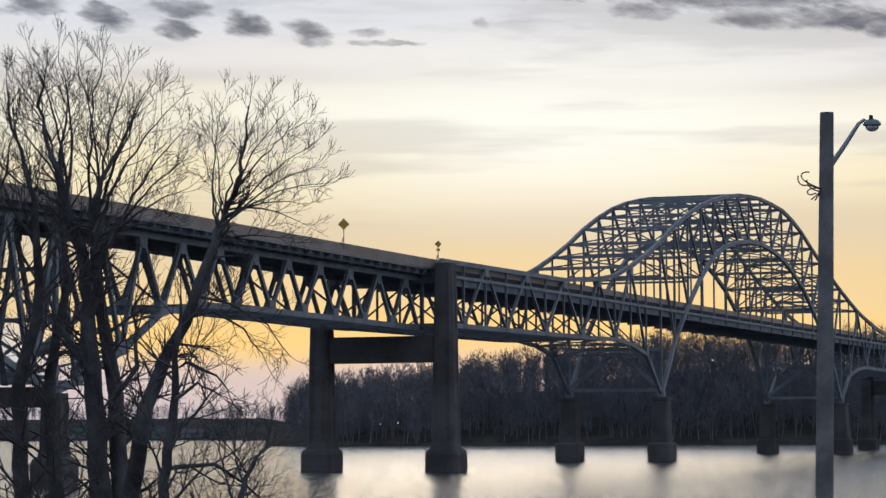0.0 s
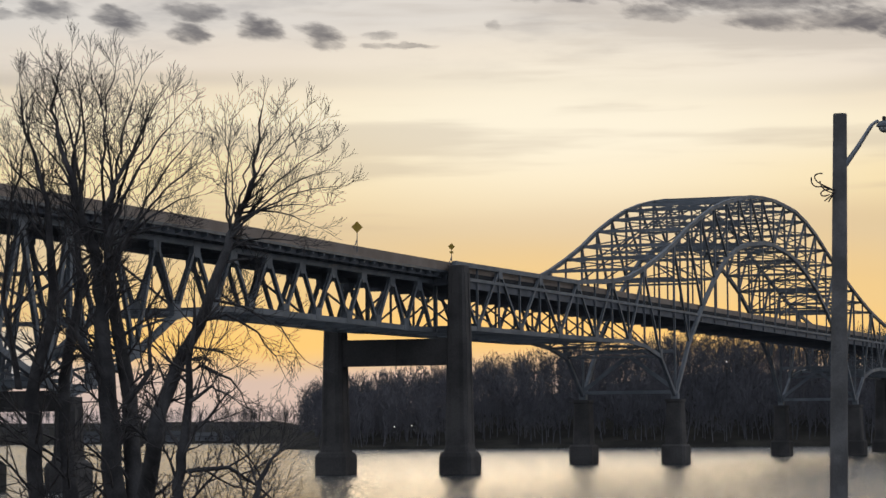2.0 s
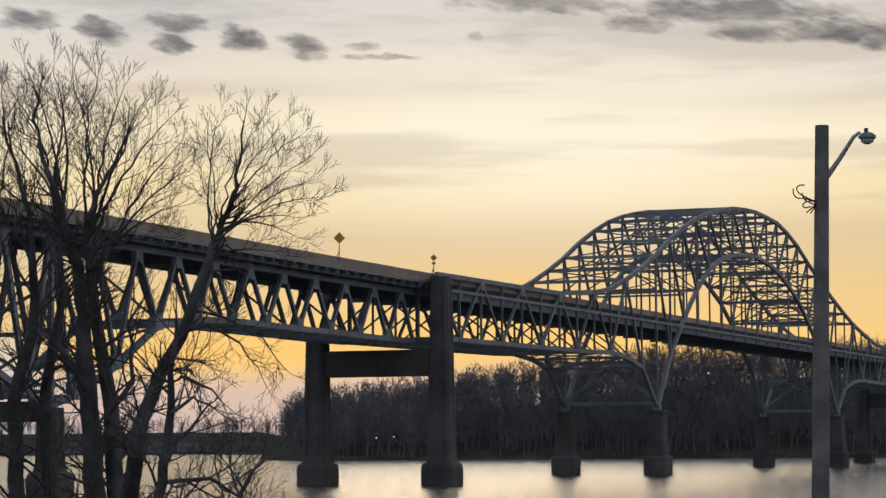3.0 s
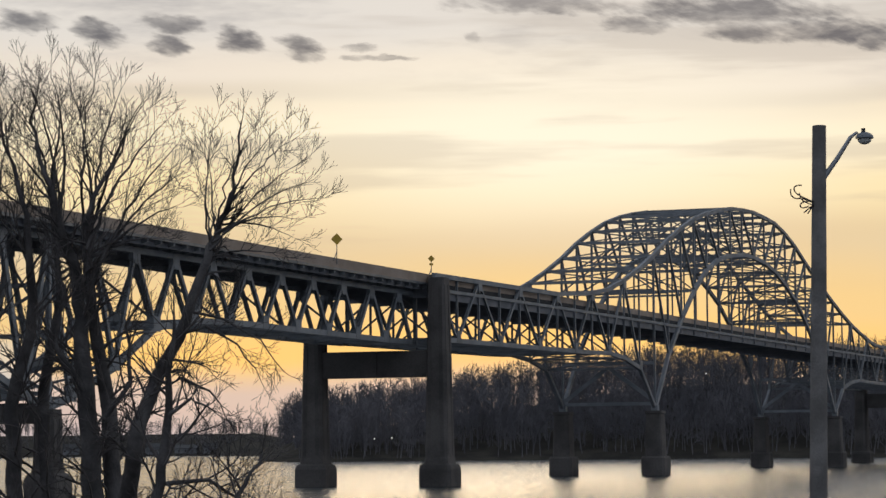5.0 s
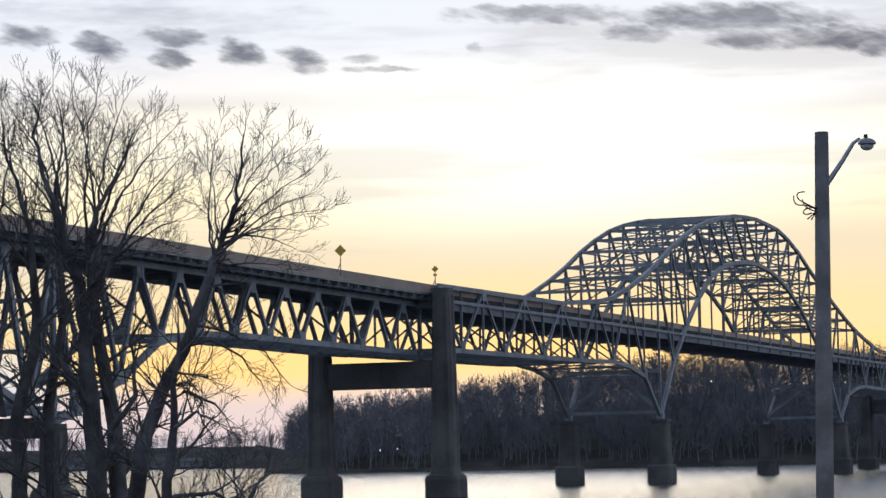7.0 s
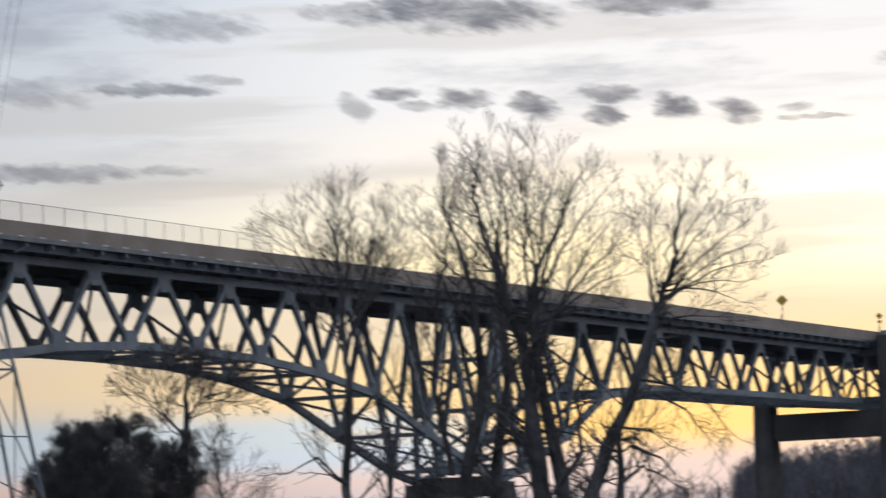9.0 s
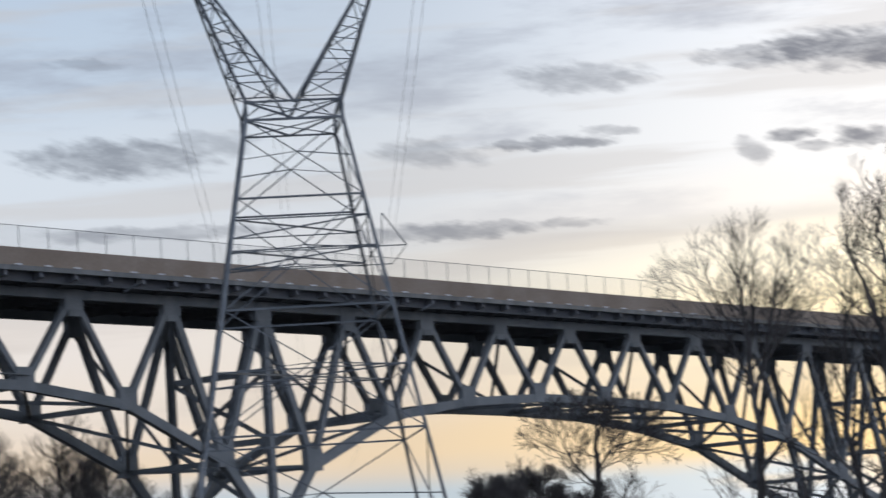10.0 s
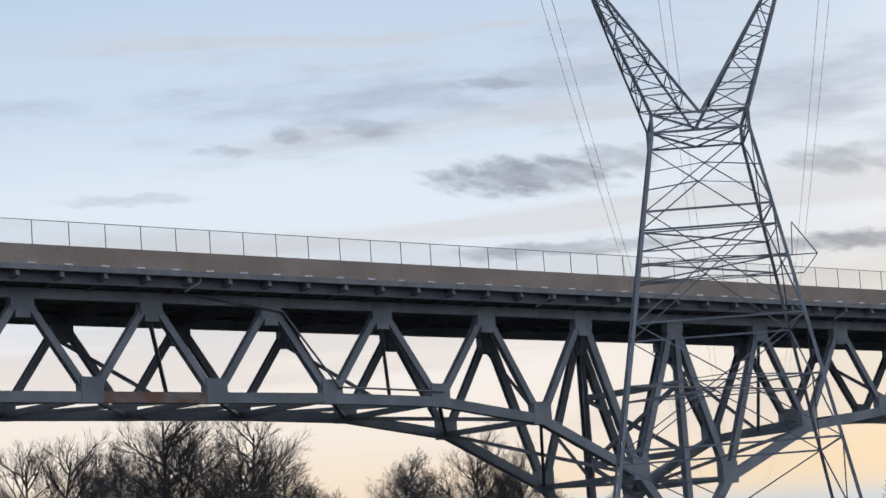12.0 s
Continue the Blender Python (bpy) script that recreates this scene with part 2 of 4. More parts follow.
WATER = bpy.data.materials.new("river_water")
WATER.use_nodes = True
nt = WATER.node_tree
b = nt.nodes["Principled BSDF"]
b.inputs["Base Color"].default_value = (0.035, 0.042, 0.045, 1)
b.inputs["Roughness"].default_value = 0.15
b.inputs["IOR"].default_value = 1.5
b.inputs["Specular IOR Level"].default_value = 1.0
pos = nt.nodes.new("ShaderNodeNewGeometry").outputs["Position"]
mp = nt.nodes.new("ShaderNodeMapping")
mp.inputs["Scale"].default_value = (0.30, 0.13, 1)
nt.links.new(pos, mp.inputs[0])
w1, w2 = nt.nodes.new("ShaderNodeTexNoise"), nt.nodes.new("ShaderNodeTexNoise")
w1.inputs["Scale"].default_value, w1.inputs["Detail"].default_value = 1.0, 6
w2.inputs["Scale"].default_value, w2.inputs["Detail"].default_value = 0.7, 3
nt.links.new(mp.outputs[0], w1.inputs["Vector"])
nt.links.new(pos, w2.inputs["Vector"])
bp = nt.nodes.new("ShaderNodeBump")
bp.inputs["Strength"].default_value, bp.inputs["Distance"].default_value = 0.8, 1.3
hh = math_node(nt, "ADD", w1.outputs["Fac"], math_node(nt, "MULTIPLY", w2.outputs["Fac"], 0.25))
nt.links.new(hh, bp.inputs["Height"])
nt.links.new(bp.outputs[0], b.inputs["Normal"])
# dull diffuse dashes paint the darker, less reflecting ripple faces into the water
deep = nt.nodes.new("ShaderNodeBsdfDiffuse")
deep.inputs[0].default_value = (0.12, 0.128, 0.135, 1)
rip = nt.nodes.new("ShaderNodeMapping")
rip.inputs["Scale"].default_value = (0.40, 0.11, 1)
nt.links.new(pos, rip.inputs[0])
w3 = nt.nodes.new("ShaderNodeTexNoise")
w3.inputs["Scale"].default_value, w3.inputs["Detail"].default_value, w3.inputs["Roughness"].default_value = 1.0, 4, 0.6
nt.links.new(rip.outputs[0], w3.inputs["Vector"])
ripple_shade = ramp_node(nt, w3.outputs["Fac"], [(0.44, (0.0, 0.0, 0.0)), (0.66, (0.2, 0.2, 0.2))], "LINEAR")
wmix = nt.nodes.new("ShaderNodeMixShader")
nt.links.new(ripple_shade, wmix.inputs[0])
nt.links.new(b.outputs[0], wmix.inputs[1])
nt.links.new(deep.outputs[0], wmix.inputs[2])
nt.links.new(wmix.outputs[0], nt.nodes["Material Output"].inputs[0])


# ---------------------------------------------------------------- builders
def mesh_of(name, bm, mat):
    me = bpy.data.meshes.new(name)
    bm.to_mesh(me)
    bm.free()
    me.materials.append(mat)
    return me


def raw_mesh(name, verts, faces, mat, smooth_faces=False):
    me = bpy.data.meshes.new(name)
    me.from_pydata(verts, [], faces)
    me.materials.append(mat)
    if smooth_faces:
        me.polygons.foreach_set("use_smooth", [True] * len(me.polygons))
    me.update()
    return me


def thing(name, at, label, category, group="", kind=""):
    ob = new(name)
    ob.empty_display_size = 0.5
    ob.location = at
    return tagged(ob, label, category, group, kind)


def rel(parent):
    """The inverse of where a parent stands (things and parts are placed without turning or scaling their parents)."""
    where = Vector((0, 0, 0))
    while parent is not None:
        where += parent.location
        parent = parent.parent
    return Matrix.Translation(-where)


def put(name, me, parent, world_matrix=None, label=""):
    ob = new(name, me)
    if parent is not None:
        ob.parent = parent
        ob.matrix_basis = rel(parent) @ (world_matrix if world_matrix is not None else Matrix())
    elif world_matrix is not None:
        ob.matrix_basis = world_matrix
    return tagged(ob, label) if label else ob


def box_bm(bevel=0.0):
    bm = bmesh.new()
    bmesh.ops.create_cube(bm, size=1.0)
    if bevel:
        bmesh.ops.bevel(bm, geom=bm.edges[:], offset=bevel, segments=1, affect="EDGES")
    return bm


def profile_bm(outline):
    """A closed outline in x, y drawn out along z from -0.5 to 0.5."""
    bm = bmesh.new()
    lo = [bm.verts.new((x, y, -0.5)) for x, y in outline]
    hi = [bm.verts.new((x, y, 0.5)) for x, y in outline]
    n = len(outline)
    for i in range(n):
        bm.faces.new((lo[i], lo[(i + 1) % n], hi[(i + 1) % n], hi[i]))
    bm.faces.new(lo[::-1])
    bm.faces.new(hi)
    return bm


H_OUT = [(-.5, -.5), (-.34, -.5), (-.34, -.09), (.34, -.09), (.34, -.5), (.5, -.5), (.5, .5), (.34, .5), (.34, .09), (-.34, .09), (-.34, .5), (-.5, .5)]
L_OUT = [(-.5, -.5), (.5, -.5), (.5, -.3), (-.3, -.3), (-.3, .5), (-.5, .5)]
UNIT = {}


def unit(kind, mat):
    key = (kind, mat.name)
    if key not in UNIT:
        bm = {"box": lambda: box_bm(0.0), "cham": lambda: box_bm(0.04), "h": lambda: profile_bm(H_OUT), "angle": lambda: profile_bm(L_OUT),
              "round": lambda: profile_bm([(0.5 * math.cos(i * math.pi / 5), 0.5 * math.sin(i * math.pi / 5)) for i in range(10)])}[kind]()
        UNIT[key] = mesh_of(kind + "_member", bm, mat)
    return UNIT[key]


def beam(name, parent, p0, p1, wide, deep, mat, kind="box", side=None, label=""):
    """A straight member from p0 to p1. wide is measured along side, deep across it."""
    p0, p1 = Vector(p0), Vector(p1)
    z = (p1 - p0).normalized()
    x = Vector(side) if side is not None else (Vector((0, 0, 1)).cross(z) if abs(z.z) < 0.95 else Vector((1, 0, 0)))
    x = (x - z * x.dot(z)).normalized()
    y = z.cross(x)
    m = Matrix((x, y, z)).transposed().to_4x4()
    m.translation = (p0 + p1) / 2
    return put(name, unit(kind, mat), parent, m @ Matrix.Diagonal((wide, deep, (p1 - p0).length, 1)), label)


def lerp(table, s):
    for (a, va), (c, vc) in zip(table, table[1:]):
        if s <= c:
            return va + (vc - va) * max(0.0, (s - a)) / (c - a)
    return table[-1][1]


# the bridge's own axes: s runs along it from the near bank, o across it away from the camera
TURN_AX = radians(21.45)
AX = Vector((math.sin(TURN_AX), math.cos(TURN_AX), 0))
PE = Vector((-AX.y, AX.x, 0))
NEAR, WIDE = 200.8, 25.4


def br(s, o, z):
    return AX * s + PE * (NEAR + o) + Vector((0, 0, z))


def seen_at(az, el, dist):
    """A point at a bearing and a height angle from the eye, in degrees, at a level distance."""
    a = radians(az)
    return Vector((math.sin(a) * dist, math.cos(a) * dist, EYE[2] + dist * math.tan(radians(el))))


TOP = [(0.0, 46.82), (126.7, 46.26), (248.4, 45.81), (391.3, 44.95), (456.2, 44.29), (516.0, 43.83)]          # parapet top, approach
TOP_MAIN = [(509, 43.5), (590, 43.3), (680, 42.8), (760, 42.3), (835, 41.9), (1040, 40.9)]       # parapet top, main spans

# ---------------------------------------------------------------- ground and water
def build_ground():
    rings = sorted([0.0] + [3.0 * 1.17 ** i for i in range(47)] + [1395, 1425, 1436, 1460, 1500, 1540, 1590, 2560, 2640, 2656, 2700, 2800, 2950] + [1650 + 100 * i for i in range(9)])
    azs = [-180 + 6 * i for i in range(24)] + [-36 + 1.0 * i for i in range(54)] + [18 + 6 * i for i in range(27)]
    verts, faces = [], []
    for r in rings:
        for a in azs:
            x, y = r * math.sin(radians(a)), r * math.cos(radians(a))
            bank = 6.8 - 9.5 * min(1, max(0, (r - 55) / 75)) - 0.02 * max(0, r - 130)
            if abs(a) > 90:
                bank = 6.8
            left = min(1, max(0, (-10.5 - a) / 5)) if a > -120 else 1
            bank = bank * (1 - left) + (4.5 - 0.004 * r) * left if r > 60 else bank
            t = min(1, max(0, (a + 4.2) / 1.2))
            shore = 2650 * (1 - t) + 1430 * t
            rise = (r - shore)
            hill = (13 + 29 * min(1, max(0, (a + 3) / 8.0))) * min(1, max(0, (rise - 10) / 160)) if t > 0.3 else 21 * min(1, max(0, rise / 130))
            far = -3 if rise < 0 else 1.0 + hill
            z = max(bank, far)
            z += 0.35 * noise.noise(Vector((x * 0.06, y * 0.06, 0))) + 2.0 * noise.noise(Vector((x * 0.004, y * 0.004, 5))) * (1 if rise > 50 else 0)
            verts.append((x, y, z))
    n = len(azs)
    for i in range(len(rings) - 1):
        for j in range(n):
            k = (j + 1) % n
            faces.append((i * n + j, (i + 1) * n + j, (i + 1) * n + k, i * n + k))
    tagged(new("ground", raw_mesh("ground", verts, faces, SOIL, True)), "dark winter river banks and wooded far hill", "ground", kind="structure")


build_ground()
bm = bmesh.new()
bmesh.ops.create_grid(bm, x_segments=8, y_segments=8, size=4900)
tagged(new("water", mesh_of("water", bm, WATER)), "calm grey river reflecting the pale sunset sky", "water", kind="structure")


# ---------------------------------------------------------------- piers
def taper_block(sections):
    """Stacked rounded rectangles: (z, half along, half across)."""
    bm = bmesh.new()
    rows = []
    for z, a, c in sections:
        ch = 0.18 * min(a, c)
        pts = [(-a + ch, -c), (a - ch, -c), (a, -c + ch), (a, c - ch), (a - ch, c), (-a + ch, c), (-a, c - ch), (-a, -c + ch)]
        rows.append([bm.verts.new(AX * p + PE * q + Vector((0, 0, z))) for p, q in pts])
    for lo, hi in zip(rows, rows[1:]):
        for i in range(8):
            bm.faces.new((lo[i], lo[(i + 1) % 8], hi[(i + 1) % 8], hi[i]))
    bm.faces.new(rows[0][::-1])
    bm.faces.new(rows[-1])
    bmesh.ops.recalc_face_normals(bm, faces=bm.faces[:])
    return bm


def portal_pier(s, offs, top, strut, label, along=2.7, across=2.5, water=True, name="concrete_pier"):
    """Two tapered columns on footings with a cross wall between them."""
    th = thing(name, br(s, WIDE / 2, 0), label, "bridge pier", "concrete bridge piers")
    for o, zt in zip(offs, top):
        base = br(s, o, 0)
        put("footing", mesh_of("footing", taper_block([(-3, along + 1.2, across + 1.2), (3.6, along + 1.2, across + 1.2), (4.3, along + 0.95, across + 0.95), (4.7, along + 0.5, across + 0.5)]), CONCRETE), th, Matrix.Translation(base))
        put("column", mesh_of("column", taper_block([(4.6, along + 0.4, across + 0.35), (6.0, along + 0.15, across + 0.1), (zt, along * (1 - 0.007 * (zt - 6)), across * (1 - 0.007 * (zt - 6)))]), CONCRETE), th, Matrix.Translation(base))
        for q in (-1, 1):
            k = 1 - 0.007 * (zt - 7.5)
            beam("pilaster", th, base + AX * (q * along * .55) + PE * (-across - 0.02) + Vector((0, 0, 6.5)), base + AX * (q * along * .55 * k) + PE * (-across * k - 0.02) + Vector((0, 0, zt - 1.5)), 0.8, 0.3, CONCRETE, "box", AX)
            beam("pilaster", th, base + PE * (q * across * .6) + AX * (-along - 0.02) + Vector((0, 0, 6.5)), base + PE * (q * across * .6 * k) + AX * (-along * k - 0.02) + Vector((0, 0, zt - 1.5)), 0.8, 0.3, CONCRETE, "box", PE)
    z0, z1 = strut
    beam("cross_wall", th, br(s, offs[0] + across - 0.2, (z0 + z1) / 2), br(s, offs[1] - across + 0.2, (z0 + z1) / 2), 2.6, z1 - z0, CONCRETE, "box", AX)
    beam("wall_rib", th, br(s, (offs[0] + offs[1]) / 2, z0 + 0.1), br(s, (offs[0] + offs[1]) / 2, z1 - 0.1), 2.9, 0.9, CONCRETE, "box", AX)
    return th


portal_pier(509.0, (-1.3, WIDE + 1.3), (43.0, 31.0), (22.5, 28.0), "tall brown concrete portal pier standing in the river", 2.35, 2.35)
portal_pier(359.4, (5.0, 20.4), (14.5, 14.5), (12.3, 15.5), "concrete portal pier under the haunched approach truss", 1.75, 1.7)
portal_pier(216.5, (5.0, 20.4), (15.6, 15.6), (9.0, 13.0), "concrete portal pier on the near bank", 2.3, 2.2)
portal_pier(73.5, (5.0, 20.4), (17.2, 17.2), (10.0, 14.0), "concrete portal pier on the near bank", 2.3, 2.2)
for s in (667.0, 875.0):
    th = thing("river_pier", br(s, WIDE / 2, 0), "pair of low concrete shafts on footings in the river", "bridge pier", "river piers under the arch")
    for o in (0, WIDE):
        put("footing", mesh_of("footing", taper_block([(-3, 3.3, 3.2), (4.6, 3.3, 3.2), (5.1, 3.0, 2.9)]), CONCRETE), th, Matrix.Translation(br(s, o, 0)))
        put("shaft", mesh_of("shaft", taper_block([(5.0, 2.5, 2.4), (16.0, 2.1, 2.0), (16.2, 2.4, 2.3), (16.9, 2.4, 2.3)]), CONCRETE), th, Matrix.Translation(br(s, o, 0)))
portal_pier(1032.0, (0, WIDE), (41, 30), (21.5, 27.0), "tall concrete portal pier beyond the arch")


# ---------------------------------------------------------------- approach deck truss
WA, OA = 15.4, 5.0                                # distance of the two deck trusses; the near one's set-back from the arch's
PANEL = 14.297
T0 = 130.35
BENTS = (73.49, 216.46, 359.43)
EDGE, EDGE_FAR = 1.2, 24.2                        # outer faces of the deck


def ap(s, o, z):
    return br(s, OA + o, z)


BOT = [(0.0, 33.51), (22.5, 32.07), (52.1, 30.23), (66.3, 24.18), (73.5, 17.52), (80.7, 24.18), (94.9, 30.57), (109.3, 32.72), (137.8, 32.72), (166.4, 32.72), (180.7, 32.41), (195.0, 30.54), (209.3, 24.28), (216.5, 15.88), (223.6, 24.28), (237.9, 29.82), (252.2, 31.66), (266.5, 32.28), (280.8, 32.07), (295.2, 31.46), (309.4, 29.92), (323.7, 27.26), (338.0, 21.62), (352.3, 16.39), (359.4, 14.85), (366.6, 16.39), (380.9, 21.62), (395.2, 28.59), (409.4, 30.23), (423.8, 30.54), (452.0, 30.23), (466.6, 30.13), (512.5, 29.61)]
CHORD = [(0.0, 42.89), (128.1, 42.32), (251.1, 41.86), (395.6, 40.99), (461.2, 40.32), (521.7, 39.86)]          # upper chord


def top_z(s):
    return lerp(CHORD, s)


def approach():
    th = thing("deck_truss_bridge", ap(216.46, WA / 2, 16), "grey-green steel deck truss carrying a concrete-edged highway", "bridge")
    first, last = -9, 26
    for o in (0.0, WA):
        tops = [(T0 + PANEL * k, top_z(T0 + PANEL * k)) for k in range(first, last + 1)]
        bots = [(T0 + PANEL * (k + 0.5), lerp(BOT, T0 + PANEL * (k + 0.5))) for k in range(first, last)] + [(509.0, 29.85)]
        for (s0, z0), (s1, z1) in zip(tops, tops[1:]):
            beam("top_chord", th, ap(s0, o, z0), ap(s1, o, z1), 0.8, 1.0, STEEL, "box", PE)
        beam("top_chord", th, ap(*tops[-1][:1], o, tops[-1][1]), ap(511.8, o, 39.95), 0.8, 1.0, STEEL, "box", PE)
        low = []
        for i, (s, z) in enumerate(bots):
            low.append((s, z))
            for pier in BENTS:
                if s < pier < s + PANEL:
                    low.append((pier, lerp(BOT, pier)))
        for i, ((s0, z0), (s1, z1)) in enumerate(zip(low, low[1:])):
            rusty = o == 0 and 137 < s0 < 139
            beam("bottom_chord", th, ap(s0, o, z0), ap(s1, o, z1), 0.85, 1.05, RUST if rusty else STEEL, "box", PE)
        for i, (s, z) in enumerate(bots):
            a, c = tops[i], tops[min(i + 1, len(tops) - 1)]
            heavy = min(abs(s - p) for p in BENTS) < 10
            wd = 0.95 if heavy else 0.72
            if i < len(bots) - 1:
                beam("diagonal", th, ap(a[0], o, a[1]), ap(s, o, z), 0.7, wd, STEEL, "h", PE)
                beam("diagonal", th, ap(c[0], o, c[1]), ap(s, o, z), 0.7, 0.72 if not heavy else 0.8, STEEL, "h", PE)
            else:
                beam("diagonal", th, ap(a[0], o, a[1]), ap(s, o, z), 0.7, wd, STEEL, "h", PE)
                beam("end_post", th, ap(511.6, o, 39.9), ap(511.6, o, 29.4), 0.7, 0.8, STEEL, "h", PE)
        # gusset plates
        for s, z in tops:
            beam("gusset", th, ap(s, o, z + 0.5), ap(s, o, z - 1.6), 0.9, 2.5, STEEL, "box", PE)
            beam("gusset_foot", th, ap(s, o, z - 1.58), ap(s, o, z - 2.3), 0.88, 1.6, STEEL, "box", PE)
        for s, z in bots[:-1]:
            beam("gusset", th, ap(s, o, z - 0.55), ap(s, o, z + 1.9), 0.95, 2.5, STEEL, "box", PE)
        for p in BENTS:
            beam("post", th, ap(p, o, top_z(p)), ap(p, o, lerp(BOT, p)), 0.8, 0.8, STEEL, "h", PE)
            beam("bearing", th, ap(p, o, lerp(BOT, p) + 0.3), ap(p, o, lerp(BOT, p) - 1.4), 1.8, 1.6, STEEL, "cham", PE)
    # bracing between the two trusses
    for k in range(first, last):
        s, z = T0 + PANEL * (k + 0.5), lerp(BOT, T0 + PANEL * (k + 0.5))
        s1 = s + PANEL
        z1 = lerp(BOT, s1) if s1 < 509 else 29.85
        beam("bottom_strut", th, ap(s, 0, z), ap(s, WA, z), 0.5, 0.6, STEEL, "h")
        mid = ap((s + s1) / 2, WA / 2, (z + z1) / 2)
        for o in (0, WA):
            beam("lateral", th, ap(s, o, z), mid, 0.35, 0.4, STEEL, "h")
            beam("lateral", th, ap(s1, o, z1), mid, 0.35, 0.4, STEEL, "h")
        st = T0 + PANEL * k
        # sway frames at the upper nodes
        if k % 2 == 1:
            zb = lerp(BOT, st)
            for o, q in ((0, WA / 2), (WA, WA / 2)):
                beam("sway_brace", th, ap(st, o, top_z(st) - 2.2), ap(st + PANEL / 2, q, z + 0.3), 0.35, 0.4, STEEL, "h")
    for p in BENTS:
        zb, zt = lerp(BOT, p), top_z(p)
        for f in (0.08, 0.42, 0.72):
            beam("portal_strut", th, ap(p, 0, zb + (zt - zb) * f), ap(p, WA, zb + (zt - zb) * f), 0.6, 0.7, STEEL, "h")
        for f0, f1 in ((0.08, 0.42), (0.42, 0.72)):
            for o0, o1 in ((0, WA), (WA, 0)):
                beam("portal_brace", th, ap(p, o0, zb + (zt - zb) * f0), ap(p, o1, zb + (zt - zb) * f1), 0.4, 0.45, STEEL, "h")
    return th


approach()


# ---------------------------------------------------------------- deck of the approach
def strip(name, parent, s0, s1, step, section, mat, label=""):
    """A long piece that follows the deck: section is a list of (o, dz) round its outline, dz from the parapet's top."""
    verts, faces = [], []
    ss = list(np.arange(s0, s1, step)) + [s1]
    table = TOP if s1 < 515 else TOP_MAIN
    n = len(section)
    for s in ss:
        zt = lerp(table, s)
        verts += [tuple(br(s, o, zt + dz)) for o, dz in section]
    for i in range(len(ss) - 1):
        for j in range(n):
            k = (j + 1) % n
            faces.append((i * n + j, i * n + k, (i + 1) * n + k, (i + 1) * n + j))
    faces.append(tuple(range(n))[::-1])
    faces.append(tuple((len(ss) - 1) * n + j for j in range(n)))
    where = rel(parent)
    me = raw_mesh(name, [tuple(where @ Vector(v)) for v in verts], faces, mat)
    ob = new(name, me)
    ob.parent = parent
    return tagged(ob, label) if label else ob


DECK = thing("highway_deck", br(216, 12.7, 42), "highway deck with a tan concrete parapet and steel edge beams", "bridge deck")
END = 512.0
strip("slab", DECK, 2, END, 7, [(EDGE + .3, -2.0), (EDGE + .3, -1.3), (EDGE_FAR - .3, -1.3), (EDGE_FAR - .3, -2.0)], ASPHALT, "dark asphalt roadway slab")
for o, d in ((EDGE, 1), (EDGE_FAR, -1)):
    strip("parapet", DECK, 2, END, 7, [(o, -1.85), (o + .02 * d, 0), (o + .28 * d, 0), (o + .42 * d, -1.2), (o + .42 * d, -1.85)][::d], PARAPET, "tan weathered concrete parapet")
    strip("edge_beam", DECK, 2, END, 7, [(o - .07 * d, -2.35), (o - .07 * d, -1.85), (o + .65 * d, -1.85), (o + .65 * d, -2.35)][::d], GALV, "grey steel edge beam")
for i in range(10):
    o = 2.6 + i * 2.244
    strip("stringer", DECK, 2, END, 14, [(o - 0.2, -3.3), (o - 0.2, -2.0), (o + 0.2, -2.0), (o + 0.2, -3.3)], STEEL_SHADE, "under-deck stringer toned dark for deck shade")
for k in range(-9, 27):
    for s, deep in ((T0 + PANEL * k, 2.2), (T0 + PANEL * (k + 0.5), 1.6)):
        zt = lerp(TOP, s)
        beam("floor_beam", DECK, br(s, OA - 0.3, zt - 2.0 - deep / 2), br(s, OA + WA + 0.3, zt - 2.0 - deep / 2), 0.5, deep, STEEL_SHADE, "h", AX)
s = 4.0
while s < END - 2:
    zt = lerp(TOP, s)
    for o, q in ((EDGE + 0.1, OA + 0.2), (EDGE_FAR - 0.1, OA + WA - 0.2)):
        # brackets of the near spans carry the deck's shade in their colour
        beam("bracket", DECK, br(s, o, zt - 2.55), br(s, q, zt - 3.3), 0.4, 0.7, STEEL if s > 380 else STEEL_SHADE, "box", AX)
    s += PANEL / 3

# fence on the near parapet
FENCE = thing("chain_link_fence", br(140, 1.34, 46.2), "tall chain-link fence on the bridge parapet", "fence")
s = 5.99
posts = []
while s < 296:
    posts.append(s)
    beam("post", FENCE, br(s, EDGE + 0.14, lerp(TOP, s) - 0.02), br(s, EDGE + 0.14, lerp(TOP, s) + 2.28), 0.09, 0.09, GALV, "round")
    s += 3.989
for a, c in zip(posts, posts[1:]):
    beam("rail", FENCE, br(a, EDGE + 0.14, lerp(TOP, a) + 2.25), br(c, EDGE + 0.14, lerp(TOP, c) + 2.25), 0.07, 0.07, GALV, "round")
    put("mesh_panel", raw_mesh("mesh_panel", [tuple(br(a, EDGE + 0.15, lerp(TOP, a) + 0.02) - FENCE.location), tuple(br(c, EDGE + 0.15, lerp(TOP, c) + 0.02) - FENCE.location),
                                               tuple(br(c, EDGE + 0.15, lerp(TOP, c) + 2.22) - FENCE.location), tuple(br(a, EDGE + 0.15, lerp(TOP, a) + 2.22) - FENCE.location)], [(0, 1, 2, 3)], MESHWIRE), None).parent = FENCE


